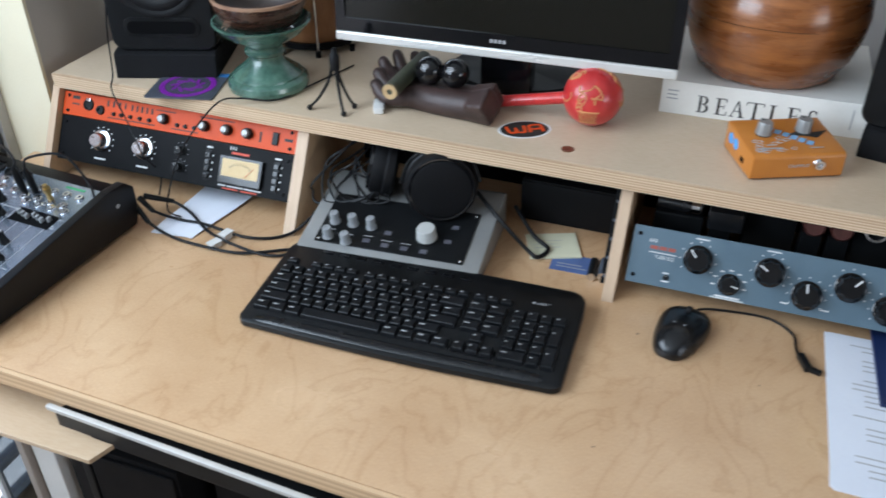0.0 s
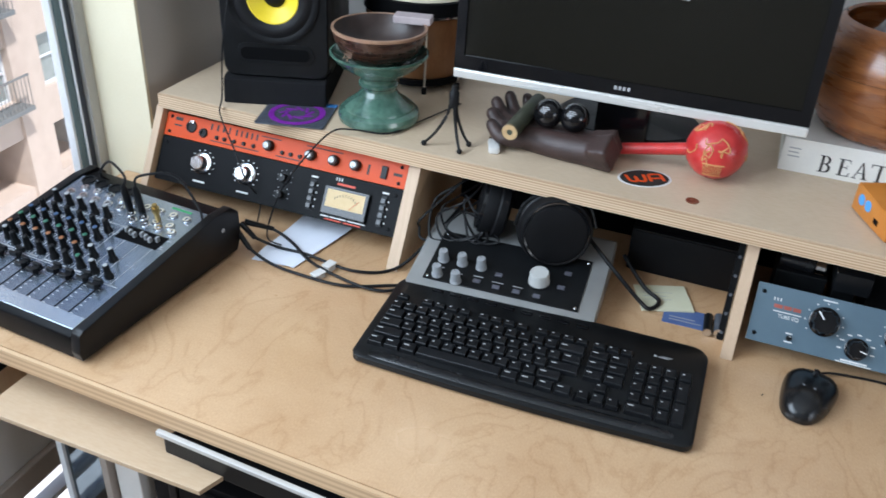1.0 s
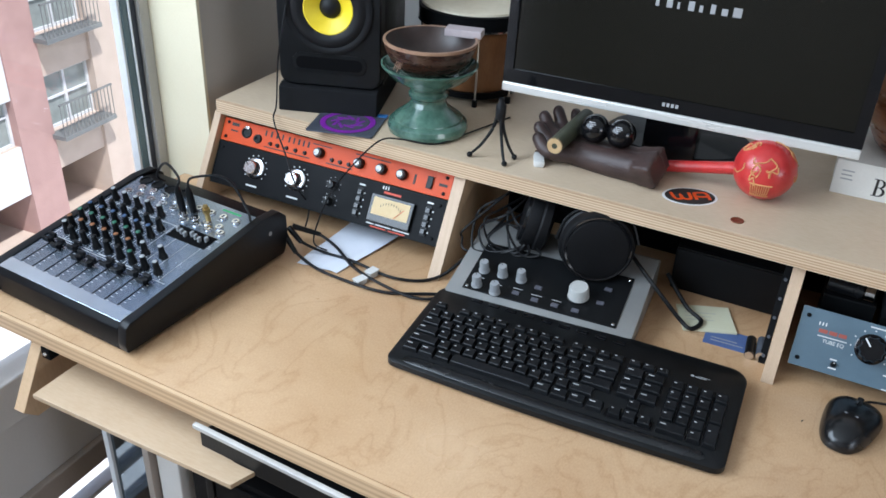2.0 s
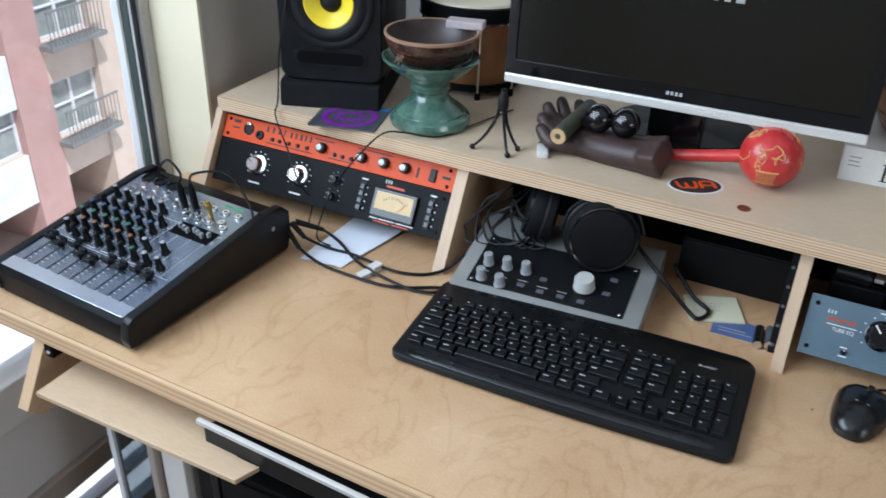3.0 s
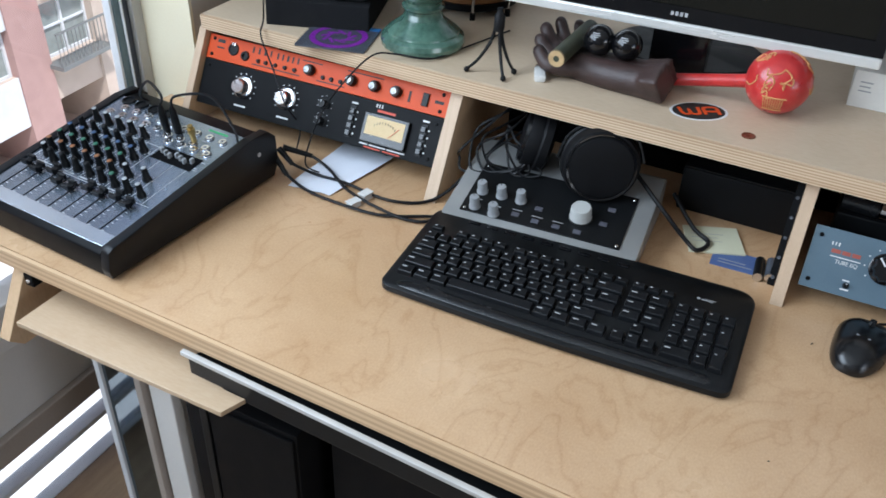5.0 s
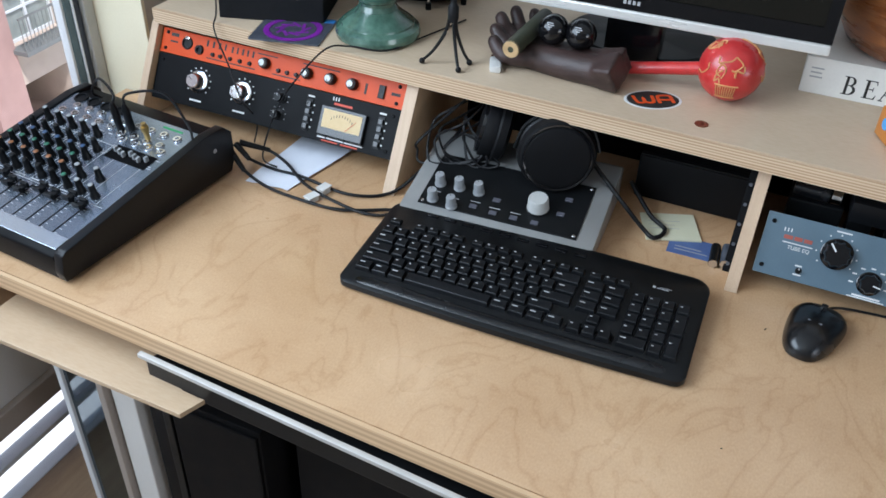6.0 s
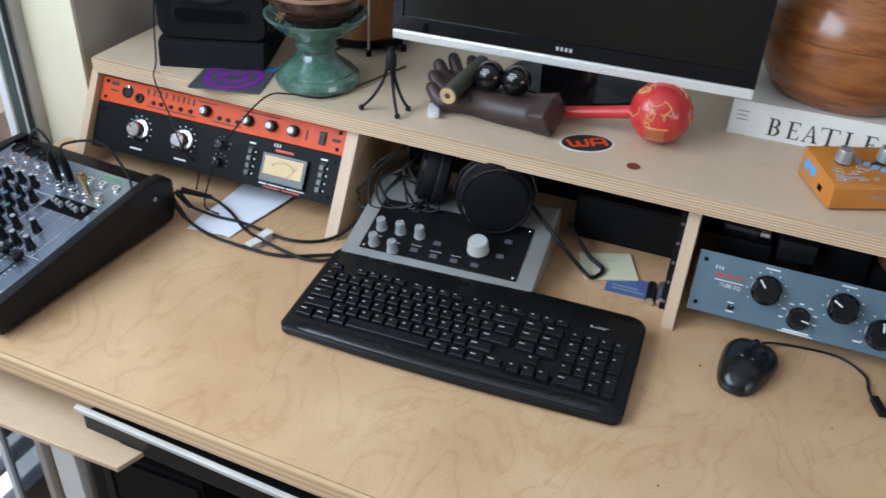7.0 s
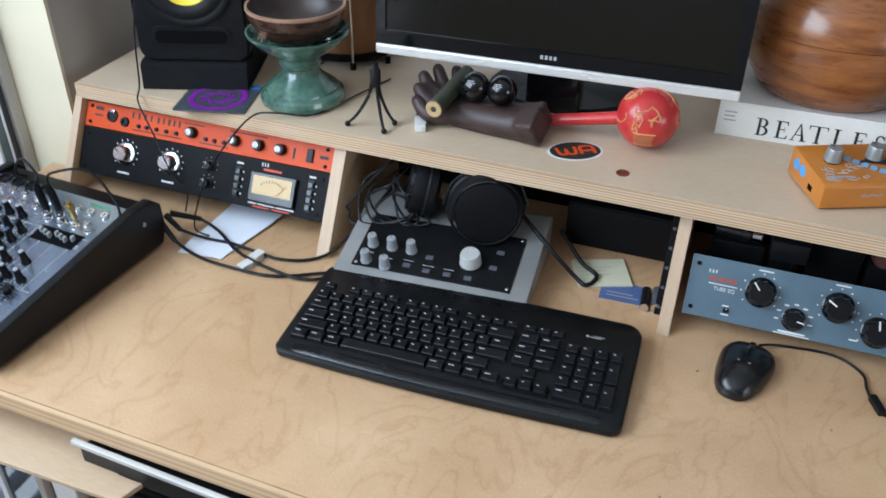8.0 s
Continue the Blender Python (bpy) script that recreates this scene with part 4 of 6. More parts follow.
def tip(k, colour):
    if colour not in TIPS:
        t = part("coloured_cap", lathe(bmesh.new(), [(0.0041, 0.0215), (0.0041, 0.0238), (0.003, 0.0246), (0, 0.0247)], 12), colour, k, "", True, 35)
        TIPS[colour] = t.data
    else:
        share("coloured_cap", TIPS[colour], k, Matrix())


M["cap_green"] = mat("green_cap", (0.02, 0.12, 0.07), None, 0.4, bump=0)
M["cap_blue"] = mat("blue_cap", (0.03, 0.07, 0.15), None, 0.4, bump=0)
M["cap_orange"] = mat("orange_cap", (0.24, 0.09, 0.03), None, 0.4, bump=0)
M["cap_grey"] = mat("grey_cap", (0.30, 0.31, 0.32), None, 0.4, bump=0)
spots = [(0.07 + 0.1 * i, 0.36 + 0.072 * r, ("black", "cap_orange", "cap_green", "cap_blue", "black")[r]) for i in range(6) for r in range(5)]
spots += [(0.67 + 0.1 * i, 0.36, c) for i, c in enumerate(("cap_green", "cap_grey", "cap_grey"))] + [(0.67, 0.45, "cap_grey"), (0.79, 0.47, "cap_grey")]
spots += [(0.07 + 0.1 * i, 0.745, "cap_grey") for i in range(5)]
tip(first_knob, "cap_grey")
for i, (u, v, c) in enumerate(spots):
    if i:
        k = share("knob", first_knob.data, mx, fm(u, v, rnd.uniform(-60, 60)))
        tip(k, c)
# faders
slot = part("fader_slot", slab(-0.0012, 0.0012, -0.038, 0.034, -0.0005, 0.0004), "dark_hole", mx)
grip = bmesh.new()
box(grip, -0.002, 0.002, -0.003, 0.003, 0, 0.008)
for s in (-1, 1):
    box(grip, -0.0078, 0.0078, s * 0.0068 - 0.0024, s * 0.0068 + 0.0024, 0.006, 0.0145, 0.001)
box(grip, -0.0055, 0.0055, -0.004, 0.004, 0.006, 0.010)
fader = part("fader_cap", grip, "black", mx)
for i, dv in enumerate((0.275, 0.255, 0.285, 0.235, 0.225, 0.27, 0.26, 0.285, 0.265)):
    u = 0.08 + 0.1 * i
    if i:
        s = share("fader_slot", slot.data, mx, fm(u, 0.18))
        f = share("fader_cap", fader.data, mx, fm(u, dv))
    else:
        slot.matrix_local, fader.matrix_local = fm(u, 0.18), fm(u, dv)
# graphic equaliser sliders
well = part("slider_well", slab(-0.042, 0.042, -0.016, 0.016, -0.0004, 0.0006), "dark_hole", mx)
well.matrix_local = fm(0.79, 0.68)
sl = part("slider_cap", slab(-0.0022, 0.0022, -0.0035, 0.0035, 0, 0.009, 0.001), "cap_grey", mx, "pale slider cap")
for i in range(7):
    m = fm(0.675 + 0.038 * i, 0.69 - 0.01 * (i % 3))
    if i:
        share("slider_cap", sl.data, mx, m)
    else:
        sl.matrix_local = m
# jacks
jack = part("jack_socket", lathe(bmesh.new(), [(0, 0.0004), (0.0032, 0.0004), (0.0034, 0.0035), (0.0062, 0.0035), (0.0066, 0.001), (0.0078, 0.0008), (0.0078, 0)], 16), "chrome", mx, "", True, 35)
for i, (u, v) in enumerate([(0.07 + 0.1 * k, 0.84 if k < 5 else 0.82) for k in range(9)] + [(0.12 + 0.1 * k, 0.905) for k in range(9)] + [(0.62 + 0.1 * k, 0.78) for k in range(4)]):
    if i:
        share("jack_socket", jack.data, mx, fm(u, v))
    else:
        jack.matrix_local = fm(u, v)
xl = part("xlr_socket", lathe(bmesh.new(), [(0, 0.0005), (0.009, 0.0005), (0.0095, 0.003), (0.012, 0.003), (0.0125, 0)], 20), "black", mx, "", True, 35)
for i, u in enumerate((0.08, 0.19, 0.30, 0.41)):
    if i:
        share("xlr_socket", xl.data, mx, fm(u, 0.972))
    else:
        xl.matrix_local = fm(u, 0.972)
bm = bmesh.new()
for u in [0.02 + 0.1 * i for i in range(10)]:
    box(bm, -0.0004, 0.0004, -0.06, 0.062, -0.0003, 0.0003, m=fm(u, 0.52))
for k in range(60):
    u, v = rnd.uniform(0.05, 0.95), rnd.choice((0.325, 0.66, 0.715, 0.79, 0.87))
    box(bm, -0.004, 0.004, -0.0008, 0.0008, -0.0003, 0.0003, m=fm(u, v))
for u, v, c in spots:
    for a in (-130, -80, -30, 30, 80, 130):
        box(bm, -0.0005, 0.0005, 0.0085, 0.0102, -0.0003, 0.0003, m=fm(u, v, a))
for i in range(9):
    for k in range(8):
        box(bm, 0.003, 0.0075, -0.0004, 0.0004, -0.0003, 0.0003, m=fm(0.08 + 0.1 * i, 0.08 + 0.03 * k))
for k in range(7):
    box(bm, -0.11 + 0.03 * k, -0.095 + 0.03 * k, -0.0012, 0.0012, -0.0003, 0.0003, m=fm(0.5, 0.325))
for v in (0.31, 0.645, 0.715):
    box(bm, -0.13, 0.13, -0.0005, 0.0005, -0.0003, 0.0003, m=fm(0.5, v))
part("panel_print", bm, "grey_ink", mx, "fine pale panel print")
bm = bmesh.new()
box(bm, -0.02, 0.02, -0.0022, 0.0022, -0.0003, 0.0004, m=fm(0.83, 0.965))
part("green_print", bm, "green_ink", mx)
lg = part("side_badge", lathe(bmesh.new(), [(0.0, 0.0006), (0.0036, 0.0006), (0.004, 0)], 20, m=pose(0.0, MD - 0.045, MH1 - 0.028, 0, 90, 0)), "grey_ink", mx, "round pale badge")

# ---- monitor controller ----
ct = thing("monitor_controller", "silver desktop monitor controller with a black face standing on the desk", "audio controller", (0.551, -0.069, DESK), 3.4)
CW = 0.307
part("base", prism(bmesh.new(), [(0.004, 0), (0.0, 0.022), (0.008, 0.0285), (0.200, 0.068), (0.212, 0.062), (0.212, 0.0)], 0, CW, "x", 0.004), "silver", ct, "silver painted metal base, darkened in colour for the headphones' shade", True, 35)
ca = math.degrees(math.atan2(0.0395, 0.192))
cm = pose(0, 0.008, 0.0285, ca)
plate = part("face_plate", slab(0.026, CW - 0.028, 0.018, 0.135, -0.001, 0.0022, 0.0008, m=cm), "black", ct, "black face plate")
for x, y, r in ((0.047, 0.030, 0.0085), (0.080, 0.024, 0.0085), (0.046, 0.066, 0.0085), (0.078, 0.066, 0.0085), (0.110, 0.066, 0.0085)):
    k = knob(ct, 0, 0, 0, 0.0078, 0.017, "cap_grey", "cap_grey", 0.0092, 0.004, "black_ink", 30, label="light grey knob")
    k.matrix_local = cm @ pose(x, y, 0.0062, 0, 0, 30)
# the dial's white is dimmed to carry the same shade
k = knob(ct, 0, 0, 0, 0.0165, 0.020, "cap_white", "black", 0.018, 0.003, None, 0, label="large white volume dial, dimmed in colour for shade") if M.setdefault("cap_white", mat("dimmed_white_cap", (0.48, 0.48, 0.46), None, 0.4, bump=0)) else None
k.matrix_local = cm @ pose(0.207, 0.062, 0.0052)
for x, y in ((0.112, 0.034), (0.145, 0.030), (0.178, 0.030), (0.211, 0.030), (0.142, 0.058), (0.247, 0.094), (0.243, 0.06)):
    part("push_button", slab(x - 0.006, x + 0.006, y - 0.004, y + 0.004, 0.002, 0.0045, 0.001, m=cm), "button_grey", ct) if M.setdefault("button_grey", mat("grey_button", (0.09, 0.09, 0.11), None, 0.4, bump=0)) else None
for x in (0.032, CW - 0.034):
    for y in (0.024, 0.129):
        s = part("screw", lathe(bmesh.new(), [(0, 0.0035), (0.002, 0.0033), (0.003, 0.002)], 10), "chrome", ct, "", True)
        s.matrix_local = cm @ pose(x, y, 0)
part("panel_print", bars(bmesh.new(), [(0.041, 0.053, 0.048, 0.0014), (0.074, 0.086, 0.042, 0.0014), (0.104, 0.12, 0.045, 0.0012), (0.136, 0.154, 0.041, 0.0012), (0.17, 0.186, 0.041, 0.0012)], 0), "grey_ink", ct).matrix_local = cm @ pose(0, 0, 0.0022)

# ---- monitor ----
mo = thing("computer_monitor", "wide black computer monitor with a silver lower bar, asleep", "monitor", (0.8035, 0.217, SHELF), 1.6)
mt = pose(0, 0, 0.09, -3)
MWID, MHEI = 0.572, 0.345
part("screen", slab(-MWID / 2 + 0.016, MWID / 2 - 0.016, -0.0005, 0.004, 0.038, MHEI - 0.016, m=mt), "screen", mo, "dark sleeping screen") if M.setdefault("screen", mat("screen_glass", (0.0095, 0.0088, 0.0066), (0.008, 0.0074, 0.0055), 0.14, scale=3, fine=200, bump=0.0, rvar=0.03, spec=0.35)) else None
bm = bmesh.new()
box(bm, -MWID / 2, -MWID / 2 + 0.0165, -0.004, 0.012, 0.016, MHEI, m=mt)
box(bm, MWID / 2 - 0.0165, MWID / 2, -0.004, 0.012, 0.016, MHEI, m=mt)
box(bm, -MWID / 2 + 0.0165, MWID / 2 - 0.0165, -0.004, 0.012, MHEI - 0.0165, MHEI, m=mt)
box(bm, -MWID / 2 + 0.0165, MWID / 2 - 0.0165, -0.004, 0.012, 0.016, 0.0385, m=mt)
part("bezel", bm, "black_gloss", mo, "gloss black bezel")
part("lower_bar", slab(-MWID / 2, MWID / 2, -0.007, 0.012, 0.0, 0.0157, 0.003, m=mt), "silver_bar", mo, "brushed silver lower bar")
part("back_shell", slab(-MWID / 2 + 0.004, MWID / 2 - 0.004, 0.0122, 0.05, 0.002, MHEI - 0.003, 0.012, m=mt), "black", mo)
part("stand_neck", slab(-0.045, 0.045, 0.05, 0.09, 0.004, 0.2, 0.006), "black_gloss", mo)
part("stand_base", lathe(bmesh.new(), [(0, 0.002), (0.128, 0.002), (0.132, 0.006), (0.125, 0.012), (0, 0.018)], 48, m=Matrix.Translation((0.0, 0.155, -0.002)) @ Matrix.Diagonal((1, 0.78, 1, 1))), "black", mo, "oval black foot", True)
bm = bmesh.new()
for i in range(4):
    box(bm, -0.0135 + i * 0.007, -0.009 + i * 0.007, -0.0046, -0.0038, 0.0245, 0.0305, m=mt)
part("logo_strokes", bm, "grey_ink", mo, "small pale logo")
bm = bmesh.new()
for i, w in enumerate((3, 5, 2, 5, 3, 4, 5, 7)):
    box(bm, -0.052 + i * 0.0165, -0.052 + i * 0.0165 + w * 0.0018, -0.0012, -0.0006, 0.176, 0.186 + 0.004 * (i % 2), m=mt)
part("screen_print", bm, "screen_text", mo, "faint pale floating screen message") if M.setdefault("screen_text", mat("screen_text", (0.35, 0.35, 0.36), None, 0.5, bump=0)) else None

# ---- loudspeaker on its foam wedge ----
pad = thing("foam_wedge", "black foam isolation wedge under the loudspeaker on the shelf", "speaker pad", (0.120, 0.096, SHELF), 18.5)
part("wedge", prism(bmesh.new(), [(0.010, 0.0), (0.016, 0.044), (0.03, 0.048), (0.26, 0.048), (0.26, 0.0)], 0.0, 0.185, "x", 0.003), "foam", pad)
sp = thing("studio_loudspeaker", "black studio loudspeaker with a yellow cone on a foam wedge", "loudspeaker", (0.113, 0.123, SHELF + 0.0482), 18.5)
SW, SHT, SDP = 0.188, 0.315, 0.235
part("cabinet", slab(0.001, SW - 0.001, 0.030, SDP, 0.0, SHT, 0.005), "black", sp, "black vinyl cabinet", True)


def holed(outline, cx, cy, r, y0, y1):
    """A plate with a round hole, standing in the xz plane."""
    bm = bmesh.new()
    fine = []
    for (a, b), (c, d) in zip(outline, outline[1:] + outline[:1]):
        k = max(1, round(math.hypot(c - a, d - b) / 0.008))
        fine += [(a + (c - a) * q / k, b + (d - b) * q / k) for q in range(k)]
    outline = fine
    n = len(outline)
    ang = [math.atan2(b - cy, a - cx) for a, b in outline]
    ins = [(a * 0.975 + cx * 0.025, b * 0.975 + cy * 0.025) for a, b in outline]
    hole = [(cx + r * math.cos(t), cy + r * math.sin(t)) for t in ang]
    loops = [[bm.verts.new((a, y, b)) for a, b in pts] for pts, y in ((hole, y1), (hole, y0), (ins, y0), (outline, y0 + 0.004), (outline, y1))]
    for p, q in zip(loops, loops[1:]):
        for i in range(n):
            bm.faces.new((p[i], p[(i + 1) % n], q[(i + 1) % n], q[i]))
    return bm


part("baffle", holed(rounded(SW, SHT, 0.022, 13, SW / 2, SHT / 2), SW / 2, 0.142, 0.069, -0.006, 0.031), "black", sp, "moulded black baffle", True, 30)
wm = pose(SW / 2, -0.0065, 0.142, 90, 0, 0)
part("woofer_ring", lathe(bmesh.new(), [(0.079, -0.001), (0.080, 0.003), (0.075, 0.0045), (0.069, 0.002), (0.066, -0.001)], 48, m=wm), "matt_black", sp, "", True)
part("woofer_surround", lathe(bmesh.new(), [(0.069, 0.0008), (0.062, 0.0050), (0.053, 0.0045), (0.0445, 0.0004)], 48, m=wm), "rubber", sp, "", True)
part("woofer_cone", lathe(bmesh.new(), [(0.0450, 0.0006), (0.0430, 0.0010), (0.019, -0.016)], 48, m=wm @ Matrix.Translation((0, 0, 0.0)) ), "yellow", sp, "yellow woven cone", True)
part("dust_cap", lathe(bmesh.new(), [(0.0205, -0.017), (0.016, -0.010), (0.008, -0.006), (0, -0.005)], 32, m=wm), "rubber", sp, "", True)
# the slot of the bass port, framed; its inner shade is a flat dark plate
bm = bmesh.new()
prism(bm, rounded(0.136, 0.036, 0.016, 6, SW / 2, 0.044), -0.0075, -0.0062, "y", 0.0005)
part("port_frame", bm, "black", sp, "", True, 30)
bm = bmesh.new()
prism(bm, rounded(0.122, 0.022, 0.010, 6, SW / 2, 0.044), -0.0082, -0.0076, "y")
part("port", bm, "dark_hole", sp, "dark plate painting the shade of the bass port slot")
tw = part("tweeter", lathe(bmesh.new(), [(0.045, 0.0), (0.045, 0.003), (0.018, -0.004), (0.016, 0.0), (0.009, 0.006), (0, 0.008)], 32, m=pose(SW / 2, -0.0065, 0.262, 90, 0, 0)), "black", sp, "", True)
part("tweeter_dome", lathe(bmesh.new(), [(0.0145, 0.0045), (0.010, 0.0085), (0, 0.0105)], 24, m=pose(SW / 2, -0.0065, 0.262, 90, 0, 0)), "yellow", sp, "yellow dome", True)

# ---- things on the shelf ----
urn = thing("ceramic_stand", "green glazed ceramic pedestal dish on the shelf", "pedestal dish", (0.394, 0.172, SHELF))
part("foot", lathe(bmesh.new(), [(0, 0), (0.070, 0), (0.0745, 0.004), (0.0755, 0.011), (0.0735, 0.018), (0.068, 0.0225), (0.0655, 0.0235), (0.0645, 0.0265), (0.054, 0.034), (0.042, 0.042), (0.0365, 0.0475), (0, 0.0475)], 56), "green_glaze", urn, "", True, 24)
part("stem", lathe(bmesh.new(), [(0, 0.0476), (0.0362, 0.0476), (0.0325, 0.055), (0.033, 0.060), (0.037, 0.063), (0.0375, 0.067), (0.034, 0.070), (0.0335, 0.074), (0.037, 0.078), (0, 0.078)], 56), "green_glaze", urn, "", True, 24)
part("dish", lathe(bmesh.new(), [(0, 0.0781), (0.037, 0.0781), (0.040, 0.081), (0.056, 0.089), (0.072, 0.099), (0.083, 0.110), (0.0885, 0.116), (0.089, 0.119), (0.086, 0.1195), (0.078, 0.112), (0.055, 0.099), (0.0, 0.094)], 56), "green_glaze", urn, "", True, 24)
cb = thing("coconut_bowl", "dark polished coconut-shell bowl resting in the green dish", "bowl", (0.394, 0.172, SHELF + 0.103))
part("shell", lathe(bmesh.new(), [(0, -0.004), (0.03, -0.002), (0.055, 0.012), (0.073, 0.031), (0.083, 0.055), (0.0855, 0.072), (0.0850, 0.0722), (0.081, 0.0722)], 56), "coconut", cb, "", True, 60)
part("rim", lathe(bmesh.new(), [(0.0853, 0.0665), (0.0862, 0.069), (0.0858, 0.0728), (0.0815, 0.0728), (0.0805, 0.066)], 56), "rim_tan", cb, "pale worn rim", True) if M.setdefault("rim_tan", mat("worn_tan_rim", (0.36, 0.22, 0.14), (0.26, 0.14, 0.09), 0.4, scale=30)) else None
part("inside", lathe(bmesh.new(), [(0.0808, 0.0715), (0.076, 0.05), (0.060, 0.026), (0.03, 0.012), (0, 0.010)], 56), "bowl_in", cb, "", True)
part("scratches", bars(bmesh.new(), [(0, 0.001, 0, 0.02), (0.005, 0.006, 0.002, 0.018), (0.010, 0.011, -0.001, 0.022), (0.015, 0.016, 0.002, 0.016)], 0, 0.0006), "rim_tan", cb, "pale scratches").matrix_local = pose(-0.030, -0.0745, 0.036, 62, 0, -22)
er = thing("soap_block", "pinkish grey block lying across the bowl's back rim", "block", (0.428, 0.228, SHELF + 0.1625), 12)
urn.scale, cb.scale = (0.95, 0.95, 1.03), (0.94, 0.94, 0.86)
part("block", slab(-0.03, 0.035, -0.014, 0.016, 0, 0.013, 0.002), "pink_block", er) if M.setdefault("pink_block", mat("pinkish_block", (0.48, 0.40, 0.39), (0.36, 0.30, 0.31), 0.6, scale=30)) else None

dr = thing("bongo_drum", "brown wooden bongo drum with black rims on the shelf", "drum", (0.372, 0.405, SHELF))
part("shell", lathe(bmesh.new(), [(0.084, 0.022), (0.088, 0.03), (0.098, 0.09), (0.104, 0.14), (0.104, 0.165), (0, 0.165)], 48), "drum", dr, "", True)
part("bottom_ring", lathe(bmesh.new(), [(0.086, 0.012), (0.092, 0.012), (0.093, 0.024), (0.086, 0.024), (0.086, 0.012)], 48), "black_metal", dr, "", True)
part("top_rim", lathe(bmesh.new(), [(0.105, 0.148), (0.110, 0.148), (0.111, 0.172), (0.106, 0.174), (0.105, 0.148)], 48), "black_metal", dr, "black steel rim", True)
part("chrome_hoop", lathe(bmesh.new(), [(0.107, 0.142), (0.1125, 0.144), (0.1125, 0.1475), (0.107, 0.1475)], 48), "chrome", dr, "", True)
part("skin", lathe(bmesh.new(), [(0.106, 0.172), (0.104, 0.178), (0.09, 0.181), (0, 0.182)], 48), "skin", dr, "cream drum skin", True)
for a in (-62, -20, 100, 190, 255):
    c, s = math.cos(radians(a)), math.sin(radians(a))
    rod = part("tension_rod", tube(bmesh.new(), [(0.111 * c, 0.111 * s, 0.150), (0.106 * c, 0.106 * s, 0.08), (0.098 * c, 0.098 * s, 0.006)], 0.0021, 8, 3), "chrome", dr)
    part("nut", lathe(bmesh.new(), [(0, 0), (0.0055, 0), (0.0055, 0.012), (0, 0.012)], 8, m=Matrix.Translation((0.098 * c, 0.098 * s, 0.0))), "black_metal", rod)
part("centre_block", slab(0.103, 0.150, -0.045, -0.008, 0.07, 0.125, 0.003), "block_tan", dr, "pale wooden joining block") if M.setdefault("block_tan", mat("pale_block_wood", (0.50, 0.30, 0.15), None, 0.5, scale=20, stretch=(1, 1, 4))) else None

cd = thing("printed_sleeve", "clear sleeve with a purple ring print overhanging the shelf edge", "disc sleeve", (0.260, 0.118, SHELF), 14.5)
part("sleeve", prism(bmesh.new(), rounded(0.122, 0.108, 0.003, 3), 0.0004, 0.0026), "grey_print", cd, "dark grey printed card")
part("blue_band", slab(-0.0605, 0.0605, 0.040, 0.0535, 0.0028, 0.0034), "blue_ink", cd, "bright blue band")
part("purple_ring", lathe(bmesh.new(), [(0.040, 0.0028), (0.050, 0.0028), (0.050, 0.0034), (0.040, 0.0034), (0.040, 0.0028)], 48), "purple", cd, "purple ring")
bm = bmesh.new()
for i in range(9):
    a = radians(40 * i + 10)
    box(bm, -0.011, 0.011, -0.0028, 0.0028, 0.0028, 0.0033, m=pose(0.022 * math.cos(a), 0.02 * math.sin(a), 0, 0, 0, 40 * i + 60))
part("purple_figure", bm, "purple", cd, "purple sketchy figure")
cover = part("cover", prism(bmesh.new(), rounded(0.124, 0.110, 0.003, 3), 0.0036, 0.0042), "clear", cd, "clear plastic film")
cover.visible_shadow = False

tp = thing("mini_tripod", "small black flexible-legged tripod standing on the shelf", "tripod", (0.549, 0.131, SHELF))
part("head", lathe(bmesh.new(), [(0, 0.068), (0.0075, 0.068), (0.0085, 0.074), (0.0085, 0.092), (0.005, 0.097), (0.005, 0.104), (0, 0.105)], 16), "rubber", tp, "", True)
for x, y in ((-0.040, -0.026), (0.025, -0.030), (0.029, 0.004)):
    leg = part("leg", tube(bmesh.new(), [(x * 0.12, y * 0.12, 0.072), (x * 0.25, y * 0.25, 0.05), (x * 0.62, y * 0.62, 0.022), (x, y, 0.005)], 0.0031, 8, 5, 0.0023), "rubber", tp, "", True)
    part("foot", ball(bmesh.new(), (x, y, 0.0048), 0.0048, 12), "rubber", leg, "", True)

# carved wooden palm, one plain mesh
sc = bmesh.new()
tube(sc, [(0.814, 0.150, 0.973), (0.802, 0.153, 0.970), (0.782, 0.159, 0.966)], 0.034, 4, 5, 0.028)
tube(sc, [(0.814, 0.176, 0.971), (0.798, 0.180, 0.968), (0.776, 0.185, 0.965)], 0.033, 4, 5, 0.027)
tube(sc, [(0.812, 0.158, 0.965), (0.77, 0.164, 0.962), (0.72, 0.170, 0.959), (0.66, 0.182, 0.957)], 0.026, 16, 5, 0.022)
tube(sc, [(0.808, 0.184, 0.964), (0.74, 0.197, 0.960), (0.66, 0.212, 0.957)], 0.025, 14, 5, 0.021)
ball(sc, (0.66, 0.195, 0.958), 0.034, 18, (1.3, 1.35, 0.56))
for a, b, c, r in (((0.66, 0.160, 0.958), (0.628, 0.152, 0.962), (0.607, 0.163, 0.976), 0.0145), ((0.645, 0.195, 0.956), (0.612, 0.203, 0.958), (0.590, 0.212, 0.974), 0.0145), ((0.645, 0.215, 0.956), (0.610, 0.230, 0.960), (0.588, 0.240, 0.984), 0.0145), ((0.65, 0.225, 0.956), (0.622, 0.252, 0.962), (0.603, 0.268, 0.988), 0.014), ((0.66, 0.235, 0.956), (0.642, 0.268, 0.96), (0.630, 0.285, 0.984), 0.013)):
    tube(sc, [a, b, c], r, 12, 5, r * 0.78)
    ball(sc, c, r * 0.79, 10)
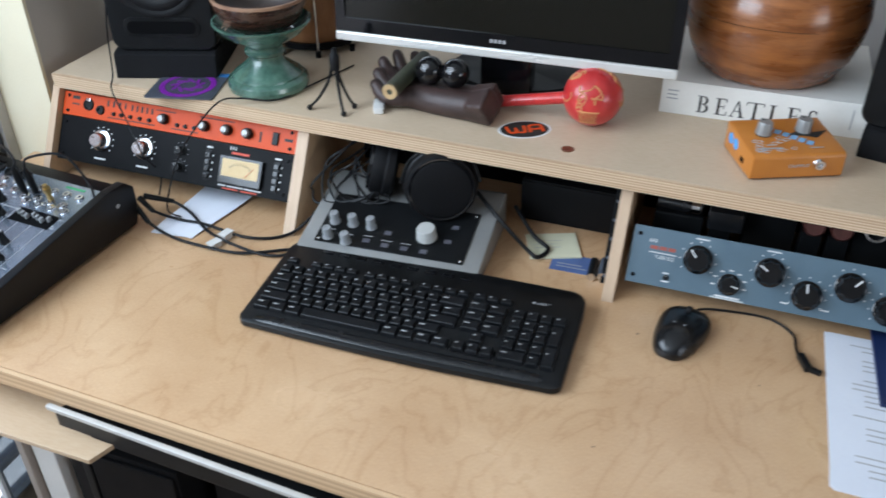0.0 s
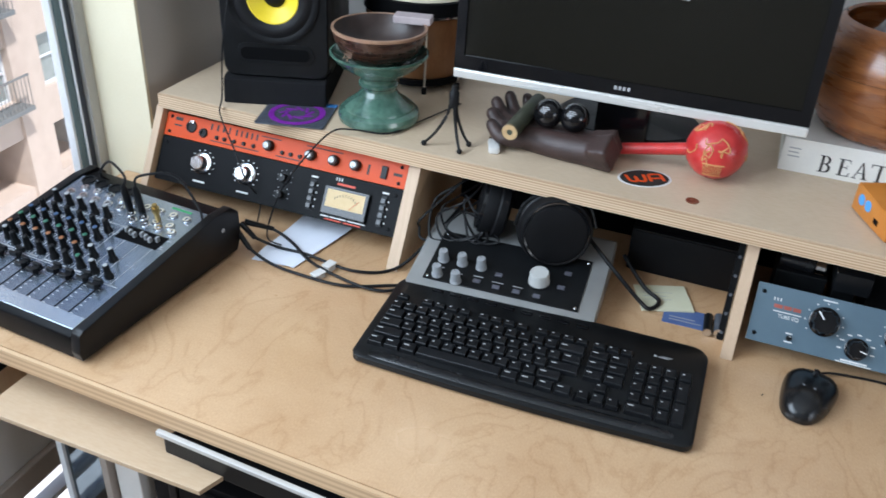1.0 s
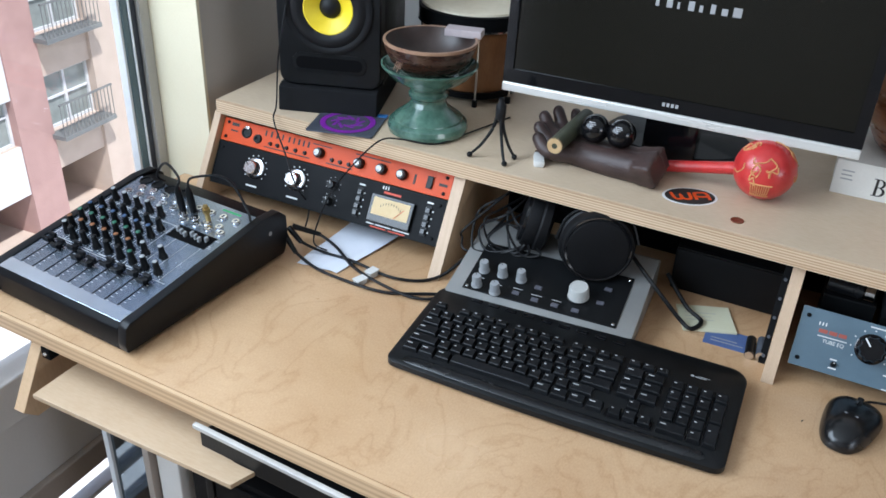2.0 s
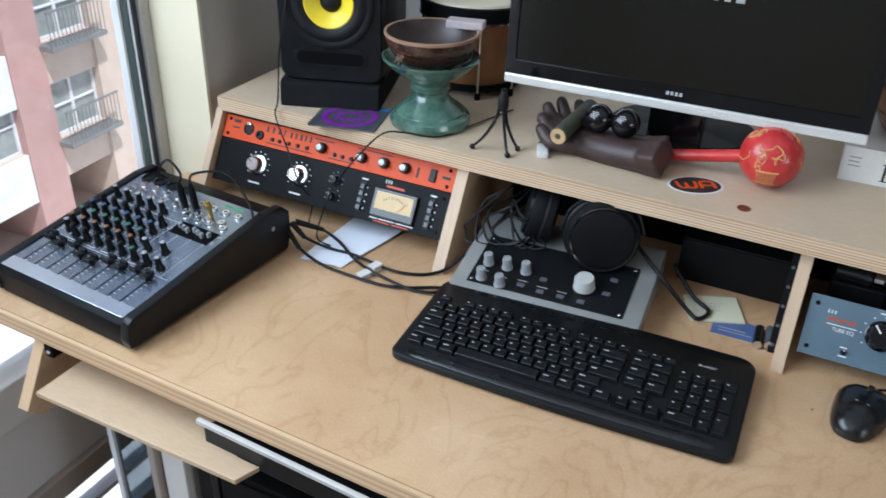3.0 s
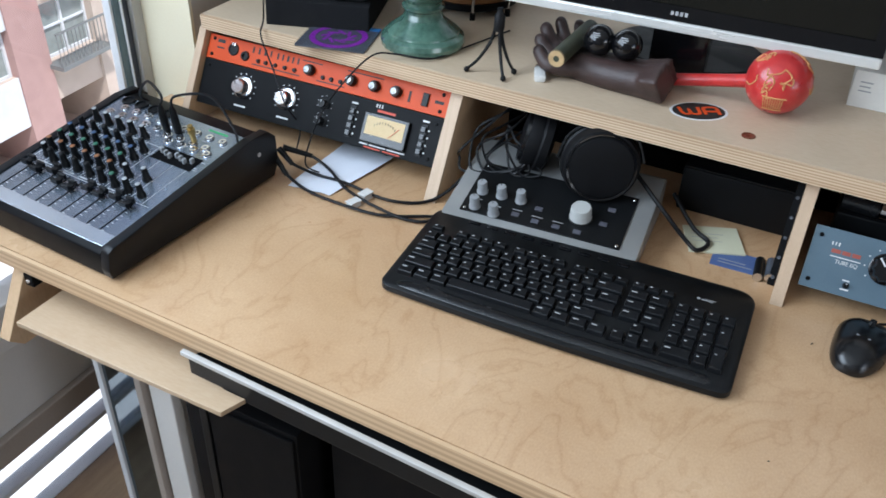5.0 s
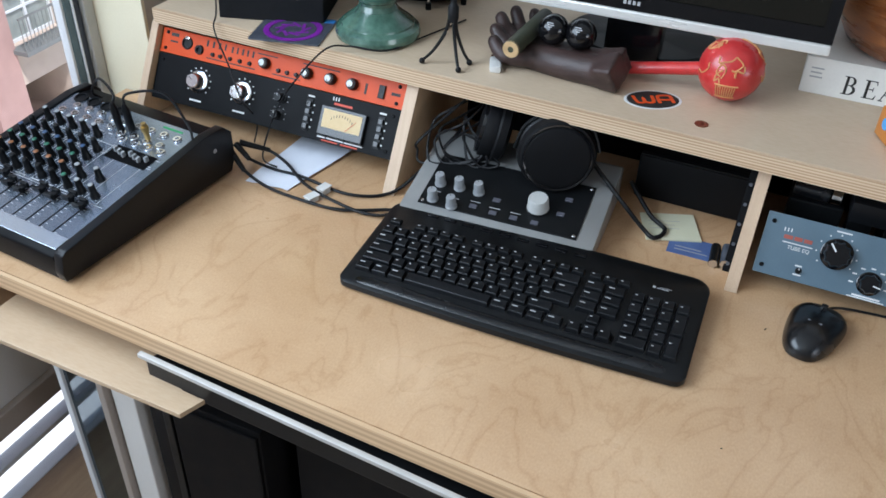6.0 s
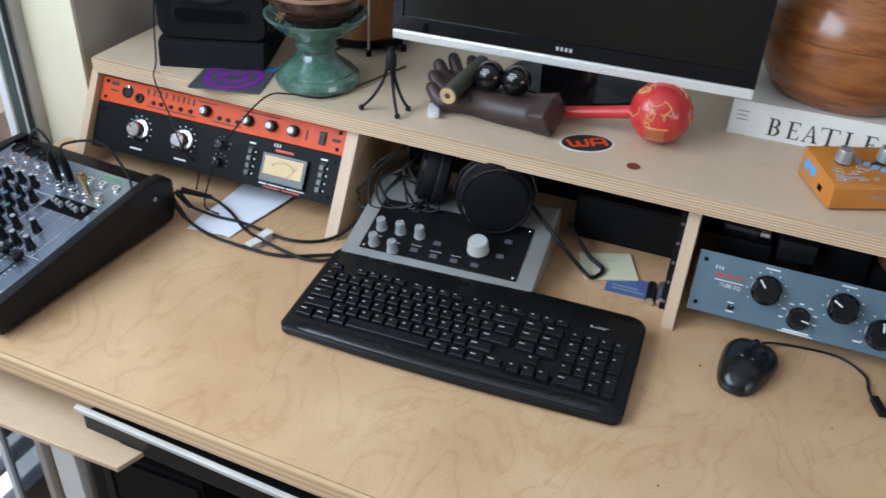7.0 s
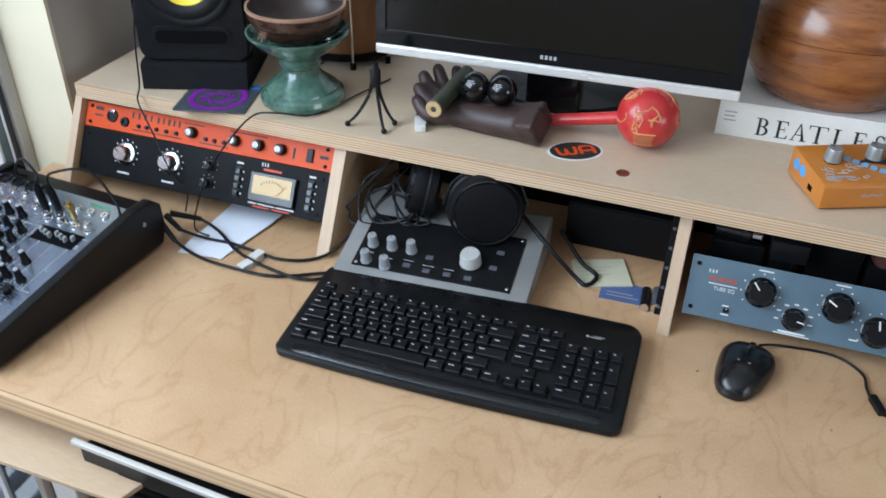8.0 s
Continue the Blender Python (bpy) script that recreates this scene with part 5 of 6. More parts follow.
sculpture = tagged(part("wooden_sculpture", sc, "dark_wood", None, "", True, 60), "dark carved wooden open palm lying on the shelf", "sculpture")
rm = sculpture.modifiers.new("blend", "REMESH")
rm.mode, rm.voxel_size, rm.use_smooth_shade = "VOXEL", 0.0035, True
sm = sculpture.modifiers.new("soften", "SMOOTH")
sm.factor, sm.iterations = 0.6, 6

bb = thing("bamboo_tube", "dark green bamboo tube lying across the carved palm", "bamboo")
p0, p1 = Vector((0.652, 0.116, 0.989)), Vector((0.657, 0.262, 0.992))
part("cane", tube(bmesh.new(), [p0, p0.lerp(p1, 0.5), p1], 0.0135, 18, 4), "bamboo", bb, "", True, 50)
d = (p1 - p0).normalized()
part("cut_end", lathe(bmesh.new(), [(0.0, -0.0006), (0.0045, -0.0006), (0.005, 0.0004), (0.0128, 0.0004), (0.0137, -0.002)], 20, m=Matrix.Translation(p0) @ (-d).to_track_quat("Z", "Y").to_matrix().to_4x4()), "bamboo_end", bb, "pale cut end")
for x, y in ((0.694, 0.190), (0.738, 0.192)):
    bl = thing("glossy_ball", "glossy black ball with a pale print resting on the carved palm", "ball", (x, y, 0.9765), group="black balls on the palm")
    part("ball", ball(bmesh.new(), (0, 0, 0.0265), 0.0242, 28), "black_gloss", bl, "", True)
    part("print", bars(bmesh.new(), [(-0.006, 0.004, 0.003, 0.0014), (-0.004, 0.006, 0.0, 0.0014), (-0.003, 0.003, -0.003, 0.0014)], 0), "grey_ink", bl).matrix_local = pose(0.0, -0.0199, 0.0405, 55)
lt = thing("white_lighter", "small white plastic lighter lying on the shelf", "lighter", (0.618, 0.146, SHELF), 112)
part("case", slab(-0.022, 0.018, -0.009, 0.009, 0, 0.012, 0.004), "white_plastic", lt, "", True) if M.setdefault("white_plastic", mat("white_plastic", (0.72, 0.71, 0.68), None, 0.35, bump=0)) else None
part("metal_cap", slab(0.0185, 0.027, -0.007, 0.007, 0.001, 0.011, 0.002), "chrome", lt)
part("wheel", lathe(bmesh.new(), [(0, -0.003), (0.004, -0.003), (0.004, 0.003), (0, 0.003)], 12, m=pose(0.026, 0, 0.012, 90)), "copper", lt)

mr = thing("maraca", "red lacquered maraca with scratched straw-coloured patterns lying on the shelf", "maraca")
mc = Vector((0.965, 0.214, SHELF + 0.0475))
hd = Vector((-0.985, -0.02, -0.20)).normalized()
part("gourd", ball(bmesh.new(), mc, 0.0475, 40), "red", mr, "", True)
part("handle", tube(bmesh.new(), [mc + hd * 0.044, mc + hd * 0.06, mc + hd * 0.10, mc + hd * 0.172], 0.0105, 14, 5, 0.0095), "red", mr, "", True, 50)
rnd = random.Random(8)
bm = bmesh.new()
def on_ball(lon, lat):
    return mc + 0.0478 * Vector((math.cos(radians(lat)) * math.cos(radians(lon)), math.cos(radians(lat)) * math.sin(radians(lon)), math.sin(radians(lat))))
for k in range(14):
    lon, lat = rnd.uniform(-170, 10), rnd.uniform(-10, 65)
    pts = []
    for i in range(5):
        pts.append(on_ball(lon, lat))
        lon += rnd.uniform(-16, 16)
        lat += rnd.uniform(-16, 16)
    tube(bm, pts, 0.0013, 4, 4)
for i in range(9):
    lon = -105 + i * 4.2
    tube(bm, [on_ball(lon, -12), on_ball(lon, -24), on_ball(lon, -36)], 0.001, 4, 3)
for lat in (-10, -38):
    tube(bm, [on_ball(-108 + j * 6, lat) for j in range(8)], 0.0013, 4, 3)
part("scratched_pattern", bm, "straw", mr, "straw-coloured scratched pattern")

st = thing("round_sticker", "oval black sticker with a white border and an orange monogram", "sticker", (0.870, 0.1545, SHELF), 28)
ov = Matrix.Diagonal((1, 0.70, 1, 1))
part("border", lathe(bmesh.new(), [(0, 0.0004), (0.0435, 0.0004), (0.0437, 0)], 48, m=ov), "white_ink", st, "white border")
part("field", lathe(bmesh.new(), [(0, 0.0008), (0.0395, 0.0008), (0.0396, 0.0004)], 48, m=ov), "black_ink", st, "black field")
bm = bmesh.new()
for pts in (((-0.028, 0.012), (-0.025, -0.009), (-0.015, -0.009), (-0.014, 0.006), (-0.012, -0.009), (-0.001, -0.009), (0.001, 0.012)), ((0.008, -0.012), (0.009, 0.008), (0.014, 0.012), (0.026, 0.012), (0.029, 0.006), (0.029, -0.012)), ((0.009, -0.001), (0.018, -0.002), (0.029, -0.001))):
    tube(bm, [(x, y, 0.0008) for x, y in pts], 0.0030, 6, 4)
bmesh.ops.transform(bm, matrix=Matrix.Translation((0, 0, 0.0009)) @ Matrix.Diagonal((1, 1, 0.12, 1)), verts=bm.verts[:])
part("monogram", bm, "orange", st, "orange monogram strokes")
pn = thing("copper_coin", "worn copper coin lying on the shelf", "coin", (0.951, 0.111, SHELF))
part("disc", lathe(bmesh.new(), [(0, 0.0012), (0.0085, 0.0012), (0.0092, 0.0016), (0.0098, 0.0012), (0.0098, 0)], 32), "copper", pn, "", True)
part("relief", ball(bmesh.new(), (0, 0, 0.001), 0.004, 10, (1, 1.2, 0.2)), "copper", pn, "", True)

bk = thing("thick_book", "thick white book with a black spine title on the shelf", "book", (1.0635, 0.297, SHELF), 0.6)
BW, BD, BH = 0.325, 0.262, 0.058
part("cover", slab(0, BW, 0.0, BD, 0, 0.003, 0.0008), "book", bk)
part("cover", slab(0, BW, 0.0, BD, BH - 0.003, BH, 0.0008), "book", bk)
part("spine", slab(0, BW, -0.002, 0.0025, 0.0, BH, 0.001), "book", bk, "white spine")
part("pages", slab(0.004, BW - 0.004, 0.003, BD - 0.004, 0.0032, BH - 0.0032), "pages", bk, "cream page block")


def quad(bm, *pts):
    prism(bm, pts, 0.0, 0.012)


def arc(bm, cx, cy, rx, ry, a0, a1, thick, thin, n=14):
    """A stroke bent round an ellipse, thick at its sides and thin above and below."""
    for k in range(n):
        e = []
        for q in (k, k + 1):
            a = radians(a0 + (a1 - a0) * q / n)
            w = thin + (thick - thin) * abs(math.cos(a))
            e.append(((cx + rx * math.cos(a), cy + ry * math.sin(a)), (cx + (rx - w) * math.cos(a), cy + (ry - w) * math.sin(a))))
        quad(bm, e[0][0], e[1][0], e[1][1], e[0][1])


def bar(bm, x0, x1, y0, y1):
    quad(bm, (x0, y0), (x1, y0), (x1, y1), (x0, y1))


def roman(ch):
    """A serifed capital of height one."""
    bm = bmesh.new()
    if ch in "BEL":
        bar(bm, 0.10, 0.24, 0.03, 0.97)
        bar(bm, 0.0, 0.36, 0.0, 0.045)
        bar(bm, 0.0, 0.36, 0.955, 1.0)
    if ch == "B":
        for y in (0.0, 0.50, 0.955):
            bar(bm, 0.24, 0.34, y, y + 0.045)
        arc(bm, 0.33, 0.745, 0.27, 0.255, -90, 90, 0.14, 0.045)
        arc(bm, 0.33, 0.272, 0.33, 0.272, -90, 90, 0.15, 0.045)
    if ch in "EL":
        bar(bm, 0.24, 0.64, 0.0, 0.045)
        quad(bm, (0.56, 0.045), (0.64, 0.045), (0.68, 0.24), (0.65, 0.24))
    if ch == "E":
        bar(bm, 0.24, 0.60, 0.955, 1.0)
        bar(bm, 0.24, 0.48, 0.50, 0.545)
        quad(bm, (0.54, 0.955), (0.60, 0.955), (0.63, 0.79), (0.60, 0.79))
        bar(bm, 0.455, 0.485, 0.40, 0.65)
    if ch == "A":
        quad(bm, (0.08, 0.02), (0.135, 0.02), (0.44, 0.92), (0.40, 1.0))
        quad(bm, (0.58, 0.02), (0.74, 0.02), (0.45, 1.0), (0.40, 1.0))
        bar(bm, 0.22, 0.60, 0.33, 0.375)
        bar(bm, 0.0, 0.24, 0.0, 0.045)
        bar(bm, 0.50, 0.84, 0.0, 0.045)
    if ch == "T":
        bar(bm, 0.405, 0.545, 0.03, 0.97)
        bar(bm, 0.0, 0.95, 0.955, 1.0)
        bar(bm, 0.31, 0.64, 0.0, 0.045)
        quad(bm, (0.0, 0.955), (0.06, 0.955), (0.03, 0.78), (0.0, 0.78))
        quad(bm, (0.89, 0.955), (0.95, 0.955), (0.95, 0.78), (0.92, 0.78))
    if ch == "S":
        arc(bm, 0.29, 0.755, 0.22, 0.245, 20, 262, 0.10, 0.055)
        arc(bm, 0.27, 0.265, 0.26, 0.265, 95, -160, 0.12, 0.055)
        bar(bm, 0.475, 0.505, 0.72, 0.98)
        bar(bm, 0.015, 0.045, 0.02, 0.30)
    return bm


for ch, x in zip("BEATLES", (0.0595, 0.0885, 0.1118, 0.1368, 0.1720, 0.2000, 0.2290)):
    letter = part("title_letter", roman(ch), "black_ink", bk)
    letter.matrix_local = pose(x, -0.0021, 0.0085, 90) @ Matrix.Diagonal((0.0285, 0.0290, 0.03, 1))
part("small_print", bars(bmesh.new(), [(0.010, 0.028, 0.041, 0.002), (0.010, 0.026, 0.034, 0.002), (0.010, 0.028, 0.027, 0.002), (0.294, 0.2955, 0.03, 0.034)], 0), "grey_ink", bk).matrix_local = pose(0, -0.0022, 0, 90)

po = thing("wooden_pot", "large turned red-brown wooden pot standing on the white book", "pot", (1.217, 0.408, SHELF + BH))
po.scale = (1.047, 1.047, 1.03)
part("body", lathe(bmesh.new(), [(0, 0), (0.094, 0), (0.106, 0.008), (0.122, 0.035), (0.133, 0.07), (0.1365, 0.10), (0.134, 0.128), (0.124, 0.155), (0.112, 0.172), (0.106, 0.176), (0.103, 0.172), (0.114, 0.15), (0.122, 0.12), (0.115, 0.05), (0.09, 0.012), (0, 0.010)], 64), "pot", po, "", True, 60)
part("cracks", tube(bmesh.new(), [(0.1363 * math.cos(radians(a)), 0.1363 * math.sin(radians(a)), 0.105 + 0.0015 * math.sin(a * 0.05)) for a in range(-150, -60, 5)], 0.0004, 4, 2), "coconut", po, "dark hairline crack")
bg = thing("plastic_bag", "crumpled clear plastic bag with a yellow label in the wooden pot", "bag", (1.200, 0.398, SHELF + BH + 0.012))
bm = bmesh.new()
bmesh.ops.create_icosphere(bm, subdivisions=3, radius=0.062)
for v in bm.verts:
    v.co *= 1 + 0.35 * noise.noise(v.co * 45)
    v.co.z = v.co.z * 1.35 + 0.085
part("film", bm, "bag_film", bg, "crumpled clear film") if M.setdefault("bag_film", mat("crumpled_film", (0.46, 0.46, 0.47), (0.25, 0.25, 0.27), 0.2, scale=60)) else None
part("label_patch", slab(-0.022, 0.012, -0.004, 0.0, -0.012, 0.014, m=pose(0.012, -0.052, 0.135, -35, 10, 0)), "yellow", bg, "yellow label")

pd = thing("effects_pedal", "orange guitar effects pedal with grey knobs on the shelf", "guitar pedal", (1.221, 0.103, SHELF), 24.0)
part("case", prism(bmesh.new(), [(0.003, 0.002), (0.0, 0.004), (0.0, 0.036), (0.004, 0.040), (0.105, 0.046), (0.108, 0.044), (0.108, 0.002)], 0, 0.138, "x", 0.0025), "pedal", pd, "orange painted metal", True, 35)
for x in (0.01, 0.128):
    for y in (0.012, 0.098):
        part("foot", slab(x - 0.006, x + 0.006, y - 0.006, y + 0.006, 0, 0.0025), "rubber", pd)
for x, y, s in ((0.036, 0.062, 1.0), (0.098, 0.066, 1.0)):
    k = knob(pd, 0, 0, 0, 0.0115, 0.019, "silver", "black", 0.011, 0.003, "black_ink", 20, label="ribbed grey knob")
    k.matrix_local = pose(x, y, 0.0455, 3.4, 0, 20)
part("black_flash", prism(bmesh.new(), [(-0.03, 0.0), (0.0, 0.016), (0.006, 0.004), (0.034, 0.010), (0.012, -0.010), (-0.004, -0.004)], 0, 0.0005), "black_ink", pd, "black jagged print").matrix_local = pose(0.1, 0.055, 0.0437, 3.4)
bm = bmesh.new()
for i in range(6):
    box(bm, -0.004, 0.005, -0.006, 0.006, 0, 0.0005, m=pose(0.05 + i * 0.009, 0.074 - i * 0.0085, 0.0404 + 0.0594 * (0.074 - i * 0.0085), 3.4, 0, -40))
part("blue_print", bm, "pale_blue", pd, "pale blue lettering shapes") if M.setdefault("pale_blue", mat("pale_blue_ink", (0.22, 0.42, 0.66), None, 0.5, bump=0)) else None
part("white_print", bars(bmesh.new(), [(0.02, 0.05, 0.02, 0.004), (0.03, 0.045, 0.03, 0.003), (0.09, 0.11, 0.018, 0.002)], 0.0415), "grey_ink", pd)
writing("caption", "OUTPUT", 0.0062, "grey_ink", pd, pose(0.055, -0.0004, 0.022, 90), stretch=1.25)
rnd = random.Random(21)
bm = bmesh.new()
for k in range(16):
    x, y = rnd.uniform(0.012, 0.075), rnd.uniform(0.012, 0.05)
    pts = [(x + 0.006 * math.cos(a) * rnd.uniform(0.5, 1.2), y + 0.005 * math.sin(a) * rnd.uniform(0.5, 1.2), 0.0402 + 0.0594 * y) for a in (0, 1.2, 2.5, 3.9, 5.0)]
    tube(bm, pts, 0.0006, 4, 4)
part("scrolled_print", bm, "grey_ink", pd, "pale scrolled line drawing")
o = part("jack_socket", lathe(bmesh.new(), [(0, 0.001), (0.0035, 0.001), (0.004, 0.006), (0.0068, 0.006), (0.0075, 0.0015), (0.0085, 0)], 18, m=pose(0.099, 0.0, 0.024, 90)), "chrome", pd, "", True)
part("power_socket", slab(-0.0006, 0.001, 0.030, 0.042, 0.012, 0.020), "dark_hole", pd)
for y in (0.066, 0.086):
    part("blue_spot", lathe(bmesh.new(), [(0, 0.0006), (0.0085, 0.0006), (0.0088, 0)], 20, m=pose(0.0, y, 0.026, 0, -90, 0)), "sky_print", pd, "round blue print") if M.setdefault("sky_print", mat("sky_blue_print", (0.09, 0.33, 0.68), None, 0.5, bump=0)) else None

pad2 = copy_thing(pad, pose(1.366, 0.225, SHELF, 0, 0, -14))
sp2 = copy_thing(sp, pose(1.362, 0.255, SHELF + 0.0482, 0, 0, -14))

# ---- things on the desktop ----
ms = thing("computer_mouse", "black wired computer mouse on the desk", "mouse", (1.169, -0.046, DESK), -12)
bm = bmesh.new()
bmesh.ops.create_uvsphere(bm, u_segments=44, v_segments=24, radius=1)
for v in bm.verts:
    x, y, z = v.co
    q = (abs(x) ** 3.0 + abs(y) ** 3.0) ** (1 / 3.0)
    f = math.hypot(x, y) / q if q > 1e-6 else 1
    x, y = x * f, y * f
    w = 0.0385 * (1 - 0.20 * max(0, 0.45 - y) ** 1.2 - 0.10 * max(0, y - 0.6))
    v.co = (x * w, y * 0.060, max(-0.005, z * 0.0265 * (1 - 0.25 * y)) + 0.006)
part("shell", bm, "black_gloss_worn", ms, "satin black shell", True)
part("button_seam", tube(bmesh.new(), [(0, 0.012, 0.0335), (0, 0.035, 0.0275), (0, 0.05, 0.019)], 0.0008, 5, 4), "dark_hole", ms)
part("wheel", lathe(bmesh.new(), [(0, -0.004), (0.007, -0.004), (0.008, 0), (0.007, 0.004), (0, 0.004)], 20, m=pose(0, 0.033, 0.0245, 0, 90, 0)), "rubber", ms, "", True)
part("logo_strokes", bars(bmesh.new(), [(-0.009, 0.009, 0, 0.0022)], 0), "grey_ink", ms).matrix_local = pose(0, -0.012, 0.0326, -8)
part("cable", tube(bmesh.new(), [(0.007, 0.050, 0.010), (0.015, 0.066, 0.008), (0.045, 0.085, 0.003), (0.11, 0.095, 0.003), (0.148, 0.073, 0.003), (0.156, 0.045, 0.0035), (0.162, 0.024, 0.005)], 0.0019, 8, 6), "rubber", ms, "thin black cable", True).matrix_local = pose(0, 0, 0, 0, 0, 6)
part("plug", slab(-0.018, 0.014, -0.005, 0.005, 0, 0.010, 0.002, m=pose(0, 0, 0, 0, 0, 6) @ pose(0.172, 0.012, 0, 0, 0, -62)), "black", ms)
part("plug_lead", slab(0.0, 0.024, -0.004, 0.004, 0, 0.007, 0.002, m=pose(0, 0, 0, 0, 0, 6) @ pose(0.172, 0.006, 0, 0, 0, -12)), "black", ms)

pp = thing("stack_of_papers", "stack of printed white papers lying on the desk", "papers", (1.373, -0.27, DESK), 0)
for i, (dx, dy, a) in enumerate(((0, 0, -0.8), (0.003, 0.002, 0.4), (0.001, 0.0, 1.2))):
    part("sheet", prism(bmesh.new(), [(0.006, 0), (0.26, 0), (0.26, 0.305), (0.0, 0.305), (0, 0.006)], 0.0006 * i, 0.0006 * i + 0.0005, m=pose(dx, dy, 0, 0, 0, a)), "paper", pp)
rnd = random.Random(3)
bm = bmesh.new()
for i in range(26):
    y = 0.285 - i * 0.0105
    x0 = rnd.choice((0.03, 0.045))
    if rnd.random() < 0.8:
        bars(bm, [(x0, x0 + rnd.uniform(0.05, 0.18), y, 0.0022)], 0.0018, 0.0002)
part("print_lines", bm, "grey_ink", pp, "grey unreadable printed lines")
bl = thing("blue_booklet", "dark blue booklet lying on the papers", "booklet", (1.436, -0.105, DESK + 0.0022), 2)
part("cover", slab(0, 0.15, 0, 0.17, 0, 0.006, 0.001), "navy", bl, "dark blue cover") if M.setdefault("navy", mat("navy_cover", (0.012, 0.025, 0.09), None, 0.4, scale=20)) else None
part("pages", slab(0.002, 0.148, 0.002, 0.168, 0.0015, 0.0045), "pages", bl)

sh = thing("loose_paper", "crumpled white sheet of paper lying under the cables", "paper", (0, 0, DESK))
bm = bmesh.new()
c = [Vector(p) for p in ((0.275, -0.075, 0), (0.352, -0.068, 0), (0.386, 0.096, 0), (0.282, 0.104, 0))]
N = 14
grid = [[None] * (N + 1) for _ in range(N + 1)]
for i in range(N + 1):
    for j in range(N + 1):
        u, v = i / N, j / N
        p = c[0].lerp(c[1], u).lerp(c[3].lerp(c[2], u), v)
        p.z = 0.002 + 0.0035 * abs(noise.noise(Vector((u * 3, v * 3, 1.7)))) + 0.004 * (abs(u - 0.5) * 2) ** 4 * v
        grid[i][j] = p
lo = [[bm.verts.new(p - Vector((0, 0, 0.0005))) for p in r] for r in grid]
hi = [[bm.verts.new(p) for p in r] for r in grid]
for i in range(N):
    for j in range(N):
        bm.faces.new((hi[i][j], hi[i + 1][j], hi[i + 1][j + 1], hi[i][j + 1]))
        bm.faces.new((lo[i][j], lo[i][j + 1], lo[i + 1][j + 1], lo[i + 1][j]))
part("sheet", bm, "paper", sh, "", True, 60)

CAB = [
    [(0.232, -0.035, 0.79), (0.262, -0.045, 0.777), (0.30, -0.03, 0.758), (0.354, -0.026, 0.756), (0.447, -0.036, 0.755), (0.508, -0.002, 0.756), (0.545, 0.05, 0.79), (0.575, 0.15, 0.83)],
    [(0.232, -0.05, 0.785), (0.262, -0.062, 0.765), (0.31, -0.075, 0.755), (0.364, -0.083, 0.7545), (0.45, -0.082, 0.7545), (0.515, -0.052, 0.755), (0.541, -0.03, 0.757), (0.536, 0.06, 0.757)],
    [(0.228, -0.02, 0.785), (0.265, 0.005, 0.768), (0.31, -0.005, 0.759), (0.37, -0.045, 0.7585), (0.43, -0.066, 0.7585), (0.50, -0.072, 0.755), (0.540, -0.05, 0.757), (0.544, 0.03, 0.757)],
]
for pts in CAB:
    cbl = thing("audio_cable", "black audio cable running from the mixer into the desk bay", "cable", group="cables from the mixer")
    part("lead", tube(bmesh.new(), pts, 0.0027, 8, 6), "rubber", cbl, "", True)
    p, q = Vector(pts[0]), Vector(pts[1])
    part("plug", tube(bmesh.new(), [p, p.lerp(q, 0.6), p.lerp(q, 1.1)], 0.0055, 12, 2, 0.004), "black", cbl, "black plug sleeve", True)
for x, y, z, a in ((0.402, -0.071, 0.7605, 70), (0.407, -0.042, 0.7625, 78)):
    tg = thing("tape_tag", "small white tape tag folded round a cable", "tape tag", (x, y, DESK), a, group="tape tags")
    part("flag", slab(-0.013, 0.010, -0.008, 0.008, z - DESK - 0.002, z - DESK - 0.0004, 0.0006), "white_plastic", tg)
    part("flag_fold", slab(-0.011, 0.008, -0.007, 0.007, 0.0, z - DESK - 0.0025, 0.0006), "white_plastic", tg)
for name, pts, lab in (("speaker_cable", [(0.136, 0.128, 1.16), (0.131, 0.096, 1.05), (0.127, 0.087, 0.96), (0.133, 0.068, 0.935), (0.168, 0.050, 0.885), (0.200, 0.034, 0.835), (0.215, 0.05, 0.79), (0.220, 0.03, 0.757)], "thin black cable hanging from the loudspeaker over the shelf edge"), ("shelf_cable", [(0.50, 0.30, 0.9425), (0.47, 0.19, 0.945), (0.442, 0.112, 0.9445), (0.39, 0.088, 0.950), (0.356, 0.066, 0.9475), (0.318, 0.030, 0.90), (0.282, 0.024, 0.845), (0.262, 0.012, 0.79), (0.266, -0.01, 0.757), (0.30, -0.02, 0.7565)], "thin black cable crossing the shelf and hanging over its edge")):
    cbl = thing(name, lab, "cable")
    part("lead", tube(bmesh.new(), pts, 0.0015, 6, 6), "rubber", cbl, "", True)
